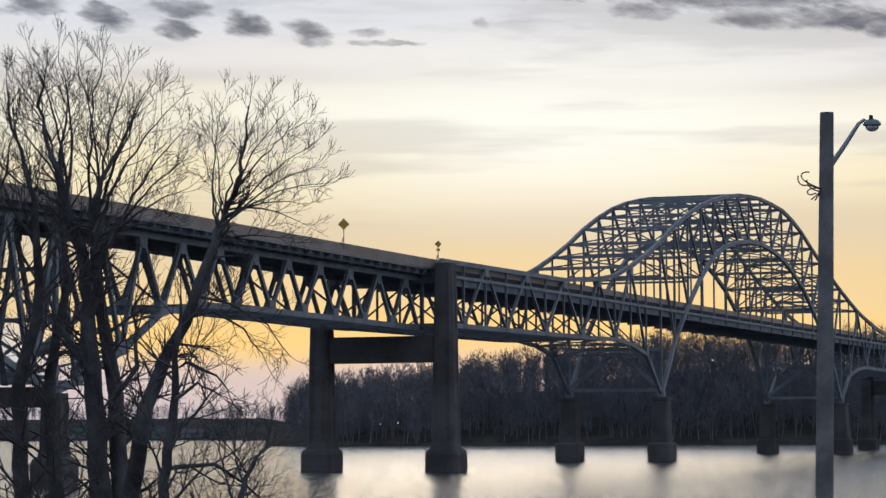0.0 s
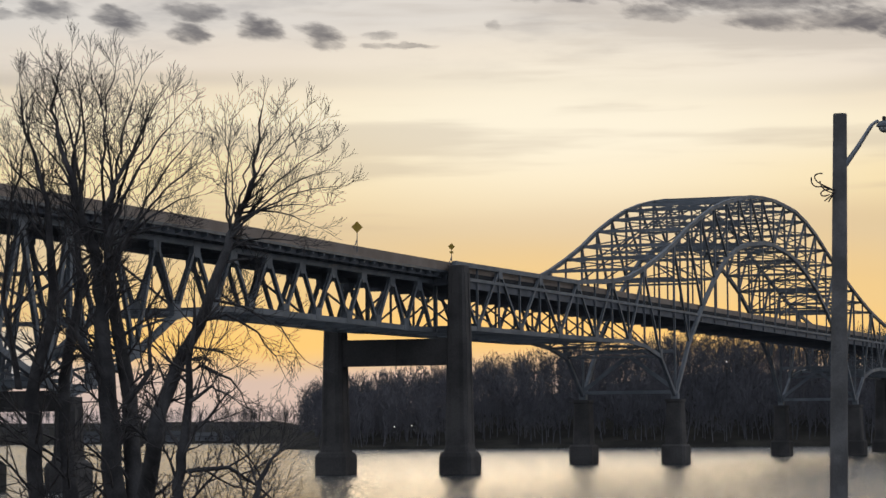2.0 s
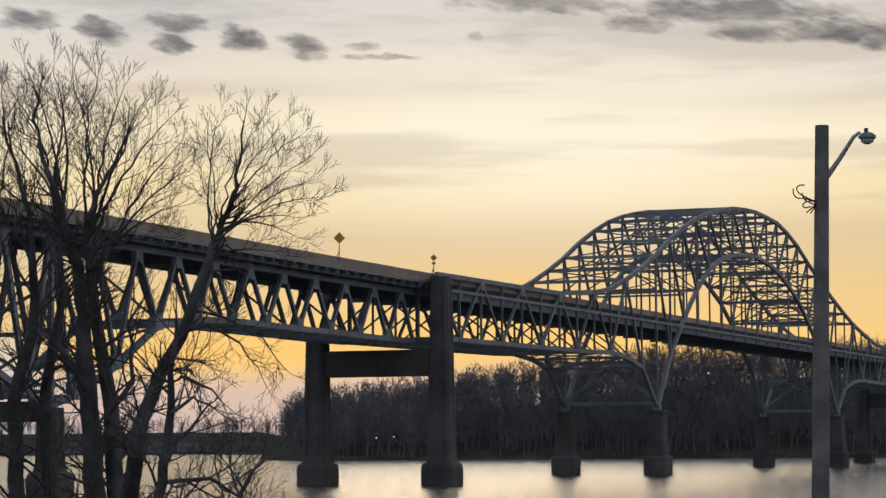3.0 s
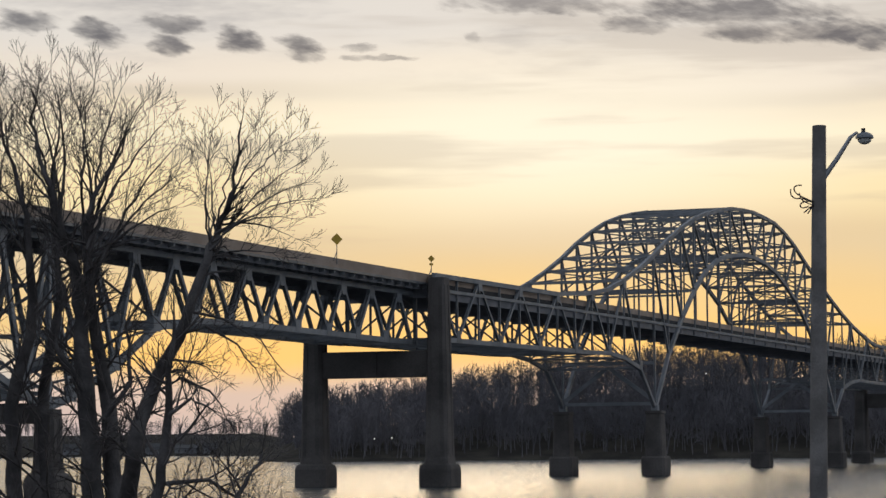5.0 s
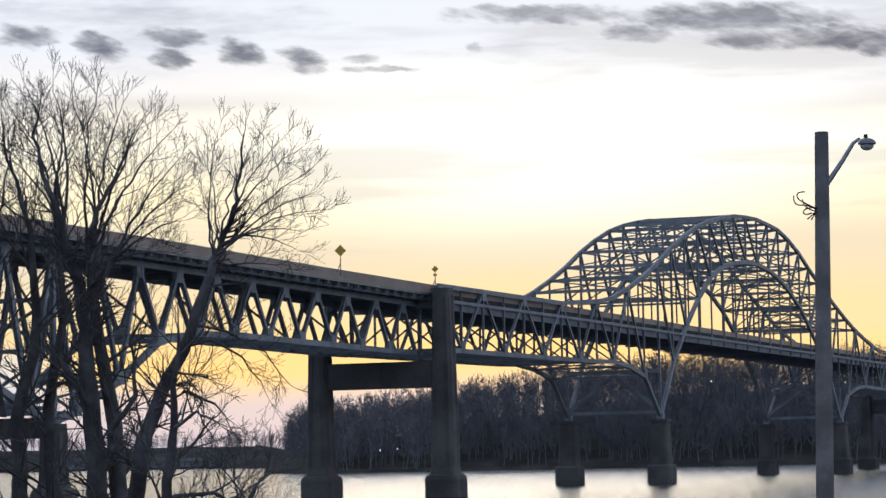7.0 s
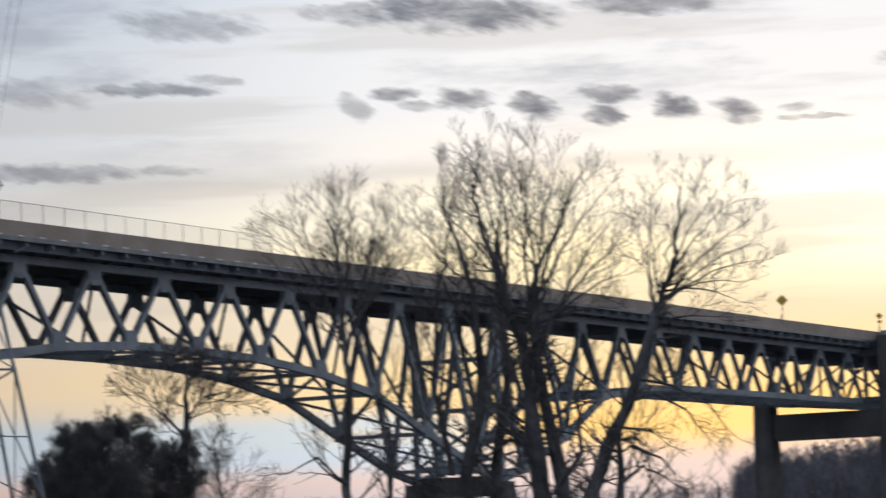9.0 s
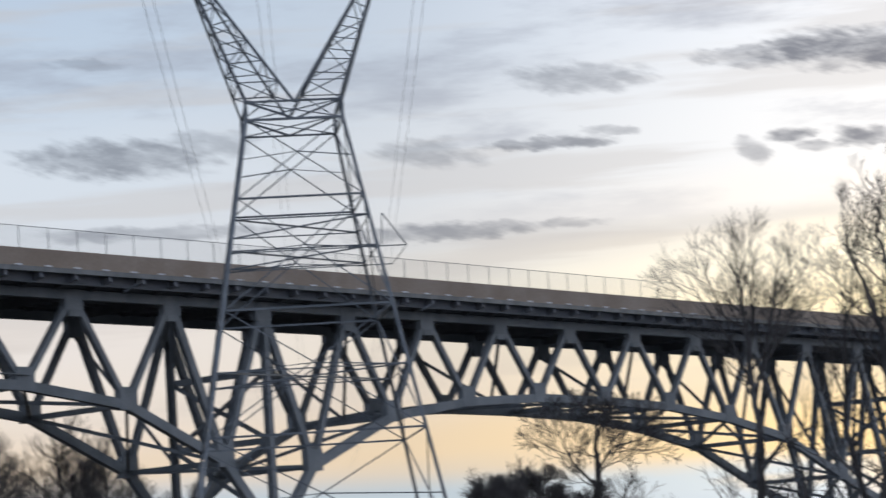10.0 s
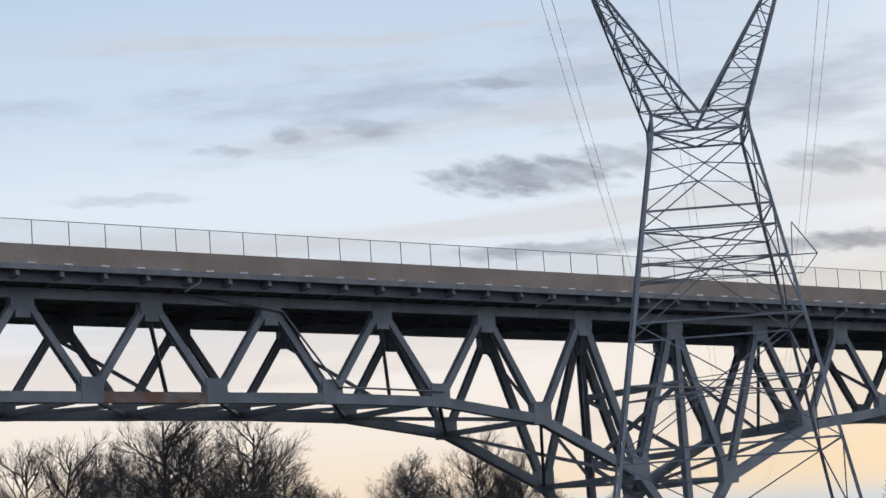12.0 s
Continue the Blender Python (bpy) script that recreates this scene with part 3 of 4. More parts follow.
# ---------------------------------------------------------------- arch truss bridge
S_B, S_D, S_F = 510.0, 667.0, 875.0
U_LEFT = [(0, 77.2), (20, 76.8), (29, 76.0), (46, 73.8), (61, 71.2), (75, 67.6), (92, 62.2), (104, 57.6), (117, 53.4), (131, 49.4), (143.5, 46.6), (156, 45.2), (182, 43.6), (261, 43.6)]
U_RIGHT = [(0, 77.2), (24, 76.2), (46, 72.4), (68, 65.2), (96, 57.0), (125, 49.7), (150, 45.2), (170, 42.6), (261, 42.0)]
L_LEFT = [(0, 63.7), (16, 63.6), (26, 62.6), (38, 61.0), (53, 56.6), (65, 50.4), (78, 42.0), (91, 32.0), (104, 17.6)]
L_RIGHT = [(0, 63.7), (10, 63.2), (31, 60.0), (52, 53.0), (69, 44.8), (91, 31.0), (104, 17.6)]


def upper(s):
    return lerp(U_LEFT if s < 771 else U_RIGHT, abs(s - 771))


def lower(s):
    d = abs(s - 771)
    if d <= 104:
        return lerp(L_LEFT if s < 771 else L_RIGHT, d)
    return lerp([(104, 17.6), (117.5, 28.0), (130.5, 30.0), (143.5, 30.9), (157, 30.6), (261, 30.4)], d) - 0.004 * (s - 600) * (1 if s > 771 else 0)


def arch():
    th = thing("arch_truss_bridge", br(771, WIDE / 2, 17), "grey-green steel through-arch truss over the river", "bridge")
    main = [S_D + 13.0 * i for i in range(17)]
    sideL = [S_D - 13.1 * i for i in range(12, -1, -1)]
    sideR = [S_F + 13.1 * i for i in range(13)]
    for o in (0.0, WIDE):
        # top chord, continuous over the three spans
        alls = sideL[:-1] + main + sideR[1:]
        for a, c in zip(alls, alls[1:]):
            beam("top_chord", th, br(a, o, upper(a)), br(c, o, upper(c)), 0.85, 1.0, STEEL, "box", PE)
        for a, c in zip(main, main[1:]):
            beam("arch_rib", th, br(a, o, lower(a)), br(c, o, lower(c)), 0.9, 1.15, STEEL, "box", PE)
        # arch web: verticals, diagonals, hangers
        for i, s in enumerate(main):
            beam("vertical", th, br(s, o, upper(s)), br(s, o, lower(s)), 0.55, 0.5, STEEL, "h", PE)
            deck = lerp(TOP_MAIN, s) - 2.6
            if lower(s) > deck + 2:
                beam("hanger", th, br(s, o, lower(s)), br(s, o, deck), 0.42, 0.40, STEEL, "h", PE)
            if i < 16:
                s1 = main[i + 1]
                if i < 8:
                    beam("diagonal", th, br(s, o, upper(s)), br(s1, o, lower(s1)), 0.6, 0.6, STEEL, "h", PE)
                else:
                    beam("diagonal", th, br(s1, o, upper(s1)), br(s, o, lower(s)), 0.6, 0.6, STEEL, "h", PE)
        # side spans: bottom nodes at odd panels, top nodes at even ones
        for side in (sideL, sideR[::-1]):
            nodes = list(side)
            for i, s in enumerate(nodes):
                if i in (0,):
                    beam("end_post", th, br(s, o, upper(s)), br(s, o, lower(s)), 0.7, 0.7, STEEL, "h", PE)
                    continue
                if i < 12:
                    beam("vertical", th, br(s, o, upper(s)), br(s, o, lower(s)), 0.45, 0.40, STEEL, "h", PE)
            for i in range(12):
                a, c = nodes[i], nodes[i + 1]
                if i == 0:
                    p, q = (a, upper(a)), (c, lower(c))
                elif i % 2 == 1:
                    p, q = (a, lower(a)), (c, upper(c))
                else:
                    p, q = (a, upper(a)), (c, lower(c))
                if i < 11:
                    beam("diagonal", th, br(p[0], o, p[1]), br(q[0], o, q[1]), 0.6, 0.58, STEEL, "h", PE)
            for a, c in zip(nodes, nodes[1:]):
                beam("bottom_chord", th, br(a, o, lower(a)), br(c, o, lower(c)), 0.85, 1.0, STEEL, "box", PE)
            for i, s in enumerate(nodes[1:12], 1):
                z = lower(s) if i % 2 == 1 else upper(s)
                d = 1 if i % 2 == 1 else -1
                beam("gusset", th, br(s, o, z - 0.4 * d), br(s, o, z + 2.0 * d), 0.95, 2.2, STEEL, "box", PE)
        for s in (S_D, S_F):
            beam("bearing", th, br(s, o, 18.4), br(s, o, 16.9), 1.8, 1.8, STEEL, "cham", PE)
    # top bracing over the roadway
    tops = [s for s in sideL[:-1] + main + sideR[1:] if upper(s) > 47.5]
    for s in tops:
        beam("top_strut", th, br(s, 0, upper(s)), br(s, WIDE, upper(s)), 0.55, 0.8, STEEL, "h", AX)
        if lower(s) > 44 and abs(s - 771) < 70:
            beam("rib_strut", th, br(s, 0, lower(s)), br(s, WIDE, lower(s)), 0.55, 0.8, STEEL, "h", AX)
        zu, zl = upper(s), max(lower(s), lerp(TOP_MAIN, s) + 5.8)
        if zu - zl > 5:
            n = 2 if zu - zl > 9 else 1
            for q in range(n):
                za, zb = zu + (zl - zu) * q / n, zu + (zl - zu) * (q + 1) / n
                beam("sway_strut", th, br(s, 0, zb), br(s, WIDE, zb), 0.4, 0.55, STEEL, "h", AX)
                m = br(s, WIDE / 2, za)
                for o in (0, WIDE):
                    beam("sway_brace", th, br(s, o, zb), m, 0.3, 0.35, STEEL, "h")
    for a, c in zip(tops, tops[1:]):
        m = br((a + c) / 2, WIDE / 2, (upper(a) + upper(c)) / 2)
        for s in (a, c):
            for o in (0, WIDE):
                beam("top_lateral", th, br(s, o, upper(s)), m, 0.35, 0.35, STEEL, "h")
    ribs = [s for s in main if lower(s) > 44]
    for a, c in zip(ribs, ribs[1:]):
        m = br((a + c) / 2, WIDE / 2, (lower(a) + lower(c)) / 2)
        for s in (a, c):
            for o in (0, WIDE):
                beam("rib_lateral", th, br(s, o, lower(s)), m, 0.3, 0.3, STEEL, "h")
    # bracing under the side spans and the bents over the piers
    for side in (sideL, sideR[::-1]):
        for a, c in zip(side, side[1:]):
            beam("bottom_strut", th, br(a, 0, lower(a)), br(a, WIDE, lower(a)), 0.4, 0.5, STEEL, "h")
            m = br((a + c) / 2, WIDE / 2, (lower(a) + lower(c)) / 2)
            if c not in (S_D, S_F):
                for s in (a, c):
                    for o in (0, WIDE):
                        beam("lateral", th, br(s, o, lower(s)), m, 0.3, 0.35, STEEL, "h")
            zt = lerp(TOP_MAIN, a) - 3.5
            if zt - lower(a) > 5:
                for o0, o1 in ((0, WIDE), (WIDE, 0)):
                    beam("sway_brace", th, br(a, o0, lower(a)), br(a, (o0 + o1) / 2, zt), 0.3, 0.35, STEEL, "h")
    for s in (S_D, S_F):
        beam("portal_strut", th, br(s, 0, 18.8), br(s, WIDE, 18.8), 0.5, 0.9, STEEL, "h", AX)
        beam("portal_strut", th, br(s, 0, 29.5), br(s, WIDE, 29.5), 0.5, 0.9, STEEL, "h", AX)
        for o in (0, WIDE):
            beam("portal_brace", th, br(s, o, 19.3), br(s, WIDE / 2, 28.4), 0.5, 1.0, STEEL, "h", AX)
    return th


arch()
MAIN_DECK = thing("highway_deck", br(771, WIDE / 2, 40), "highway deck between the arch trusses with a concrete parapet", "bridge deck")
strip("slab", MAIN_DECK, 509, 1034, 9, [(0.7, -2.2), (0.7, -1.4), (WIDE - .7, -1.4), (WIDE - .7, -2.2)], ASPHALT, "dark asphalt roadway slab")
for o in (0.75, WIDE - 1.15):
    strip("parapet", MAIN_DECK, 509, 1034, 9, [(o, -1.5), (o, 0), (o + 0.25, 0), (o + 0.4, -1.5)], PARAPET, "tan weathered concrete parapet")
strip("edge_beam", MAIN_DECK, 512, 1034, 9, [(-0.25, -3.2), (-0.25, -2.5), (0.25, -2.5), (0.25, -3.2)], STEEL)
# girder coloured dark like the shaded underside, over the floor beam ends
strip("edge_girder", MAIN_DECK, 512, 1034, 9, [(0.25, -4.7), (0.25, -3.25), (0.6, -3.25), (0.6, -4.7)], STEEL_SHADE, "steel edge girder toned dark for deck shade")
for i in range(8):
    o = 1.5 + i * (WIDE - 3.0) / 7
    strip("stringer", MAIN_DECK, 509, 1034, 18, [(o - 0.2, -3.2), (o - 0.2, -2.2), (o + 0.2, -2.2), (o + 0.2, -3.2)], STEEL_SHADE, "under-deck stringer toned dark for deck shade")
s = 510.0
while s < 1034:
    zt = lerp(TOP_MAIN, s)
    beam("floor_beam", MAIN_DECK, br(s, 0, zt - 3.4), br(s, WIDE, zt - 3.4), 0.5, 2.2, STEEL_SHADE, "h", AX)
    s += 13.04


# ---------------------------------------------------------------- signs on the parapet, drains, car
def warning_sign(s, size, second):
    zt = lerp(TOP, s)
    c = br(s, EDGE - 0.15, zt)
    th = thing("warning_sign", c, "yellow diamond road sign on a braced steel post", "road sign", "warning signs on the parapet")
    h = 2.5 if size > 1.8 else 2.7
    beam("post", th, c + Vector((0, 0, -1.2)), c + Vector((0, 0, h + size * 0.5)), 0.16, 0.16, GALV, "box")
    beam("brace", th, c - AX * 1.5 + Vector((0, 0, -0.5)), c + Vector((0, 0, 1.2)), 0.14, 0.14, GALV, "box")
    bm = box_bm(0.02)
    bmesh.ops.transform(bm, verts=bm.verts, matrix=Matrix.Diagonal((size, 0.06, size, 1)))
    face = -math.atan2(c.x, c.y) + 0.25
    put("plate", mesh_of("plate", bm, YELLOW), th, Matrix.Translation(c + Vector((0, -0.15, h + size * 0.55))) @ Matrix.Rotation(face, 4, "Z") @ Matrix.Rotation(radians(45), 4, "Y"), "yellow diamond sign plate")
    if second:
        bm = box_bm(0.02)
        bmesh.ops.transform(bm, verts=bm.verts, matrix=Matrix.Diagonal((size * 0.75, 0.06, size * 0.45, 1)))
        put("lower_plate", mesh_of("lower_plate", bm, YELLOW), th, Matrix.Translation(c + Vector((0, -0.15, h - 0.6))) @ Matrix.Rotation(face, 4, "Z"), "small yellow plate")


warning_sign(462.0, 1.6, False)
warning_sign(511.0, 1.05, True)


# ---------------------------------------------------------------- lattice transmission tower
TW_D, TW_AZ = 130.0, -21.22
TWC = seen_at(TW_AZ, 0, TW_D)
TURN_TW = radians(-TW_AZ + 4.0)
TX = Vector((math.cos(TURN_TW), math.sin(TURN_TW), 0))
TY = Vector((-math.sin(TURN_TW), math.cos(TURN_TW), 0))


def tw(x, y, z):
    return Vector((TWC.x, TWC.y, 0)) + TX * x + TY * y + Vector((0, 0, z))


def half_at(z):
    return 2.36 + (31.95 - z) * 0.179 if z < 31.95 else 2.36


def tower():
    th = thing("transmission_tower", tw(0, 0, 4), "galvanised steel lattice power-line tower with a V-shaped head", "power pylon")
    levels = [3.6, 10.0, 16.4, 22.5, 28.0, 31.95, 32.85]
    corners = ((-1, -1), (1, -1), (1, 1), (-1, 1))
    for z0, z1 in zip(levels, levels[1:]):
        h0, h1 = half_at(z0), half_at(z1)
        for cx, cy in corners:
            beam("leg", th, tw(cx * h0, cy * h0, z0), tw(cx * h1, cy * h1, z1), 0.17, 0.17, GALV, "angle")
        for (ax, ay), (bx, by) in zip(corners, corners[1:] + corners[:1]):
            beam("horizontal", th, tw(ax * h1, ay * h1, z1), tw(bx * h1, by * h1, z1), 0.10, 0.10, GALV, "angle")
            beam("brace", th, tw(ax * h0, ay * h0, z0), tw(bx * h1, by * h1, z1), 0.06, 0.06, GALV, "angle")
            beam("brace", th, tw(bx * h0, by * h0, z0), tw(ax * h1, ay * h1, z1), 0.06, 0.06, GALV, "angle")
            if z1 - z0 > 3.5 and ay == by:
                zm, hm = (z0 + z1) / 2, (h0 + h1) / 2
                beam("redundant", th, tw(ax * hm, ay * hm, zm), tw((ax + bx) / 2 * hm, (ay + by) / 2 * hm, zm + 0.3), 0.04, 0.04, GALV, "angle")
                beam("redundant", th, tw(bx * hm, by * hm, zm), tw((ax + bx) / 2 * hm, (ay + by) / 2 * hm, zm + 0.3), 0.06, 0.06, GALV, "angle")
    for z in (26.95, 25.4, 19.5):
        h = half_at(z)
        for (ax, ay), (bx, by) in zip(corners, corners[1:] + corners[:1]):
            beam("horizontal", th, tw(ax * h, ay * h, z), tw(bx * h, by * h, z), 0.065, 0.065, GALV, "angle")
        beam("plan_brace", th, tw(-h, -h, z), tw(h, h, z), 0.08, 0.08, GALV, "angle")
        beam("plan_brace", th, tw(h, -h, z), tw(-h, h, z), 0.08, 0.08, GALV, "angle")
    # raised walkway that sticks out at one side
    h = half_at(25.4)
    for y in (-h, h):
        beam("platform_rail", th, tw(-h, y, 25.3), tw(h + 1.4, y, 25.3), 0.05, 0.05, GALV, "angle")
    beam("platform_rail", th, tw(h + 1.4, -h, 25.3), tw(h + 1.4, h, 25.3), 0.05, 0.05, GALV, "angle")
    beam("platform_post", th, tw(h + 0.2, -h, 25.3), tw(h + 0.3, -h, 26.9), 0.05, 0.05, GALV, "angle")
    beam("platform_post", th, tw(h + 0.3, -h, 26.9), tw(h + 1.4, -h, 25.3), 0.05, 0.05, GALV, "angle")
    # V head: two lattice arms, square at the waist, drawn to a point
    for sgn in (-1, 1):
        tip = (sgn * 4.9, 0.0, 40.4)
        hw = half_at(32.85)
        outer = [(sgn * hw, -hw, 32.85), (sgn * hw, hw, 32.85)]
        inner = [(0.0, -hw, 32.8), (0.0, hw, 32.8)]
        n = 7

        def along(p, f):
            k = 0.12
            q = (tip[0], tip[1] + (k if p[1] > 0 else -k), tip[2] + (0.25 if p in inner else -0.25))
            return tuple(p[i] + (q[i] - p[i]) * f for i in range(3))

        for y in (-0.12, 0.12):
            beam("arm_mast", th, tw(tip[0], y, 40.3), tw(sgn * 6.2, y * 4, 44.0), 0.16, 0.16, GALV, "angle")
        for p in outer + inner:
            beam("arm_chord", th, tw(*p), tw(*along(p, 1.0)), 0.13, 0.13, GALV, "angle")
        for i in range(1, n):
            f0, f1 = (i - 1) / n, i / n
            for a, c in ((outer[0], inner[0]), (outer[1], inner[1]), (outer[0], outer[1]), (inner[0], inner[1])):
                beam("arm_strut", th, tw(*along(a, f1)), tw(*along(c, f1)), 0.055, 0.055, GALV, "angle")
                e0, e1 = (a, c) if i % 2 else (c, a)
                beam("arm_brace", th, tw(*along(e0, f0)), tw(*along(e1, f1)), 0.055, 0.055, GALV, "angle")
    for y in (-half_at(32.85), half_at(32.85)):
        hw = half_at(32.85)
        beam("waist_brace", th, tw(-hw, y, 32.85), tw(0, y, 31.95), 0.1, 0.1, GALV, "angle")
        beam("waist_brace", th, tw(hw, y, 32.85), tw(0, y, 31.95), 0.1, 0.1, GALV, "angle")
    # crossarm on the two tips
    for y in (-0.5, 0.5):
        for z in (44.0, 45.6):
            beam("crossarm_chord", th, tw(-9.5, y, z), tw(9.5, y, z), 0.14, 0.14, GALV, "angle")
    for i in range(19):
        x = -9.5 + i
        for y in (-0.5, 0.5):
            beam("crossarm_brace", th, tw(x, y, 44.0 if i % 2 else 45.6), tw(x + 1, y, 45.6 if i % 2 else 44.0), 0.08, 0.08, GALV, "angle")
    for x in (-7.2, -1.2, 7.2):
        beam("insulator", th, tw(x, 0, 44.0), tw(x, 0, 40.6), 0.25, 0.25, BLACK, "round", label="dark insulator string")
    return th


tower()


def wire(points, radius):
    """A conductor: a thin three-sided tube along points."""
    verts, faces = [], []
    for i, p in enumerate(points):
        for k in range(3):
            a = 2.094 * k
            verts.append(tuple(p + TX * (radius * math.cos(a)) + Vector((0, 0, radius * math.sin(a)))))
    for i in range(len(points) - 1):
        for k in range(3):
            j = (k + 1) % 3
            faces.append((3 * i + k, 3 * i + j, 3 * i + 3 + j, 3 * i + 3 + k))
    return tagged(new("power_line", raw_mesh("power_line", verts, faces, WIRE)), "thin aluminium conductor strung from the lattice tower", "power line", "power lines")


HEAD = radians(21.0)
WY = Vector((-math.sin(HEAD), math.cos(HEAD), 0))
WX = Vector((math.cos(HEAD), math.sin(HEAD), 0))
for x in (-7.2, -1.2, 7.2):
    for q in (-0.28, 0.28):
        wire([tw(x, 0, 0) + WX * q + WY * d + Vector((0, 0, 40.6 - 14.0 * (1 - ((d - 260) / 260) ** 2) * 0.35)) for d in range(0, 541, 28)], 0.015)


# ---------------------------------------------------------------- bare trees
class Wood:
    """Collects tapered tubes for one mesh."""

    def __init__(self):
        self.verts, self.faces = [], []

    def tube(self, pts, r0, r1, sides):
        base, n = len(self.verts), len(pts)
        d = (pts[-1] - pts[0]).normalized()
        u = d.cross(Vector((0.31, 0.95, 0.05))).normalized()
        v = d.cross(u)
        for i, p in enumerate(pts):
            r = r0[i] if isinstance(r0, list) else r0 + (r1 - r0) * i / (n - 1)
            for k in range(sides):
                a = 2 * math.pi * k / sides
                self.verts.append(tuple(p + u * (r * math.cos(a)) + v * (r * math.sin(a))))
        for i in range(n - 1):
            for k in range(sides):
                j = (k + 1) % sides
                self.faces.append((base + i * sides + k, base + i * sides + j, base + (i + 1) * sides + j, base + (i + 1) * sides + k))

    def mesh(self, name, mat, origin):
        return raw_mesh(name, [(x - origin.x, y - origin.y, z - origin.z) for x, y, z in self.verts], self.faces, mat, True)


def branch(wood, rng, p, d, length, r, level, thin, up, spread, count):
    """One limb with its side branches; level 0 is a twig."""
    segs = 4 if level > 1 else 2 + level
    pts, step = [p.copy()], length / segs
    for i in range(segs):
        d = (d + Vector((rng.gauss(0, 0.11), rng.gauss(0, 0.11), rng.gauss(0, 0.08) + up))).normalized()
        pts.append(pts[-1] + d * step)
    wood.tube(pts, r, max(thin, r * 0.35), 5 if level > 2 else 3)
    if level == 0:
        return
    n = max(2, int(count * (0.75 + 0.5 * rng.random())))
    turn = rng.random() * 6.283
    for i in range(n):
        f = 0.24 + 0.72 * (i + 0.2 + 0.6 * rng.random()) / n
        k = min(segs - 1, int(f * segs))
        q = pts[k].lerp(pts[k + 1], f * segs - k)
        axis = (pts[k + 1] - pts[k]).normalized()
        turn += 2.4 + rng.uniform(-0.4, 0.4)
        side = Matrix.Rotation(turn, 3, axis) @ axis.orthogonal().normalized()
        ang = spread * (0.75 + 0.5 * rng.random())
        branch(wood, rng, q, axis * math.cos(ang) + side * math.sin(ang), length * (0.72 - 0.34 * f) * (0.8 + 0.4 * rng.random()) + 0.08,
               max(thin, r * (0.58 - 0.2 * f)), level - 1, thin, up, spread, count)


def seen_tree(name, dist, stems, seed, label, limb=3.0, every=0.62, level=3, low=0.9, thin=0.0064, count=4.1, start=1.5):
    """A near tree. stems: lists of (bearing, height angle, radius in m); each stem leaves limbs all along, more towards its top."""
    rng = random.Random(seed)
    foot = seen_at(stems[0][0][0], 0, dist)
    foot.z = 2.4 if dist < 130 else 3.8
    th = thing(name, foot, label, "tree", "bare trees on the bank")
    crown = Wood()
    for stem in stems:
        trunk = Wood()
        pts = [seen_at(a, e, dist + rng.uniform(-0.8, 0.8)) for a, e, r in stem]
        radii = [r for a, e, r in stem]
        fine, fr = [pts[0]], [radii[0]]
        for i in range(len(pts) - 1):
            for q in range(1, 4):
                w = Vector((rng.gauss(0, 0.05), rng.gauss(0, 0.05), 0)) if q < 3 else Vector()
                fine.append(pts[i].lerp(pts[i + 1], q / 3) + w)
                fr.append(radii[i] + (radii[i + 1] - radii[i]) * q / 3)
        trunk.tube(fine, fr, 0, 9)
        total = len(fine)
        for i in range(total - 1):
            el = stem[0][1] + (stem[-1][1] - stem[0][1]) * i / total
            axis = (fine[i + 1] - fine[i])
            seg, axis = axis.length, axis.normalized()
            high = i / total
            if (el < start and rng.random() > low) or (len(stem) == 5 and high < 0.34):
                continue
            n = max(1, int(seg / every + rng.random()))
            for q in range(n):
                p = fine[i].lerp(fine[i + 1], (q + rng.random()) / n)
                side = Matrix.Rotation(rng.random() * 6.283, 3, axis) @ axis.orthogonal().normalized()
                ang = rng.uniform(0.5, 1.05)
                ln = limb * (1.1 - 0.72 * high) * rng.uniform(0.6, 1.15)
                branch(crown, rng, p, axis * math.cos(ang) + side * math.sin(ang), ln, min(fr[i] * 0.5, 0.065), level - 1 if el < start else level if ln > 1.7 else level - 1 if ln > 0.8 else level - 2, thin, 0.13 if el > start else -0.02, 0.62, count)
        branch(crown, rng, fine[-1], (fine[-1] - fine[-2]).normalized(), 0.7, fr[-1], 2, thin, 0.15, 0.55, count)
        put("trunk" if stem is stems[0] else "limb", trunk.mesh("trunk", BARK, foot), th, Matrix.Translation(foot))
    put("crown", crown.mesh("crown", TWIG, foot), th, Matrix.Translation(foot))
    return th


def fan(fork, tips, r=0.075, run=(0.0, 0.0), arch=0.10):
    """Stems that leave a trunk along the run above its fork and rise in arcs to the crown's rim."""
    out = []
    for i, (a, e) in enumerate(tips):
        root = (fork[0] + run[0] * (i % 5) / 5, fork[1] + run[1] * (i % 5) / 5)
        da, de = a - root[0], e - root[1]
        out.append([(root[0] + da * f - de * arch * (1 if da > 0 else -1) * 4 * f * (1 - f) * 0.5, root[1] + de * f + abs(da) * arch * 4 * f * (1 - f), r * (1 - 0.85 * f)) for f in (0.0, 0.25, 0.5, 0.75, 1.0)])
    return out


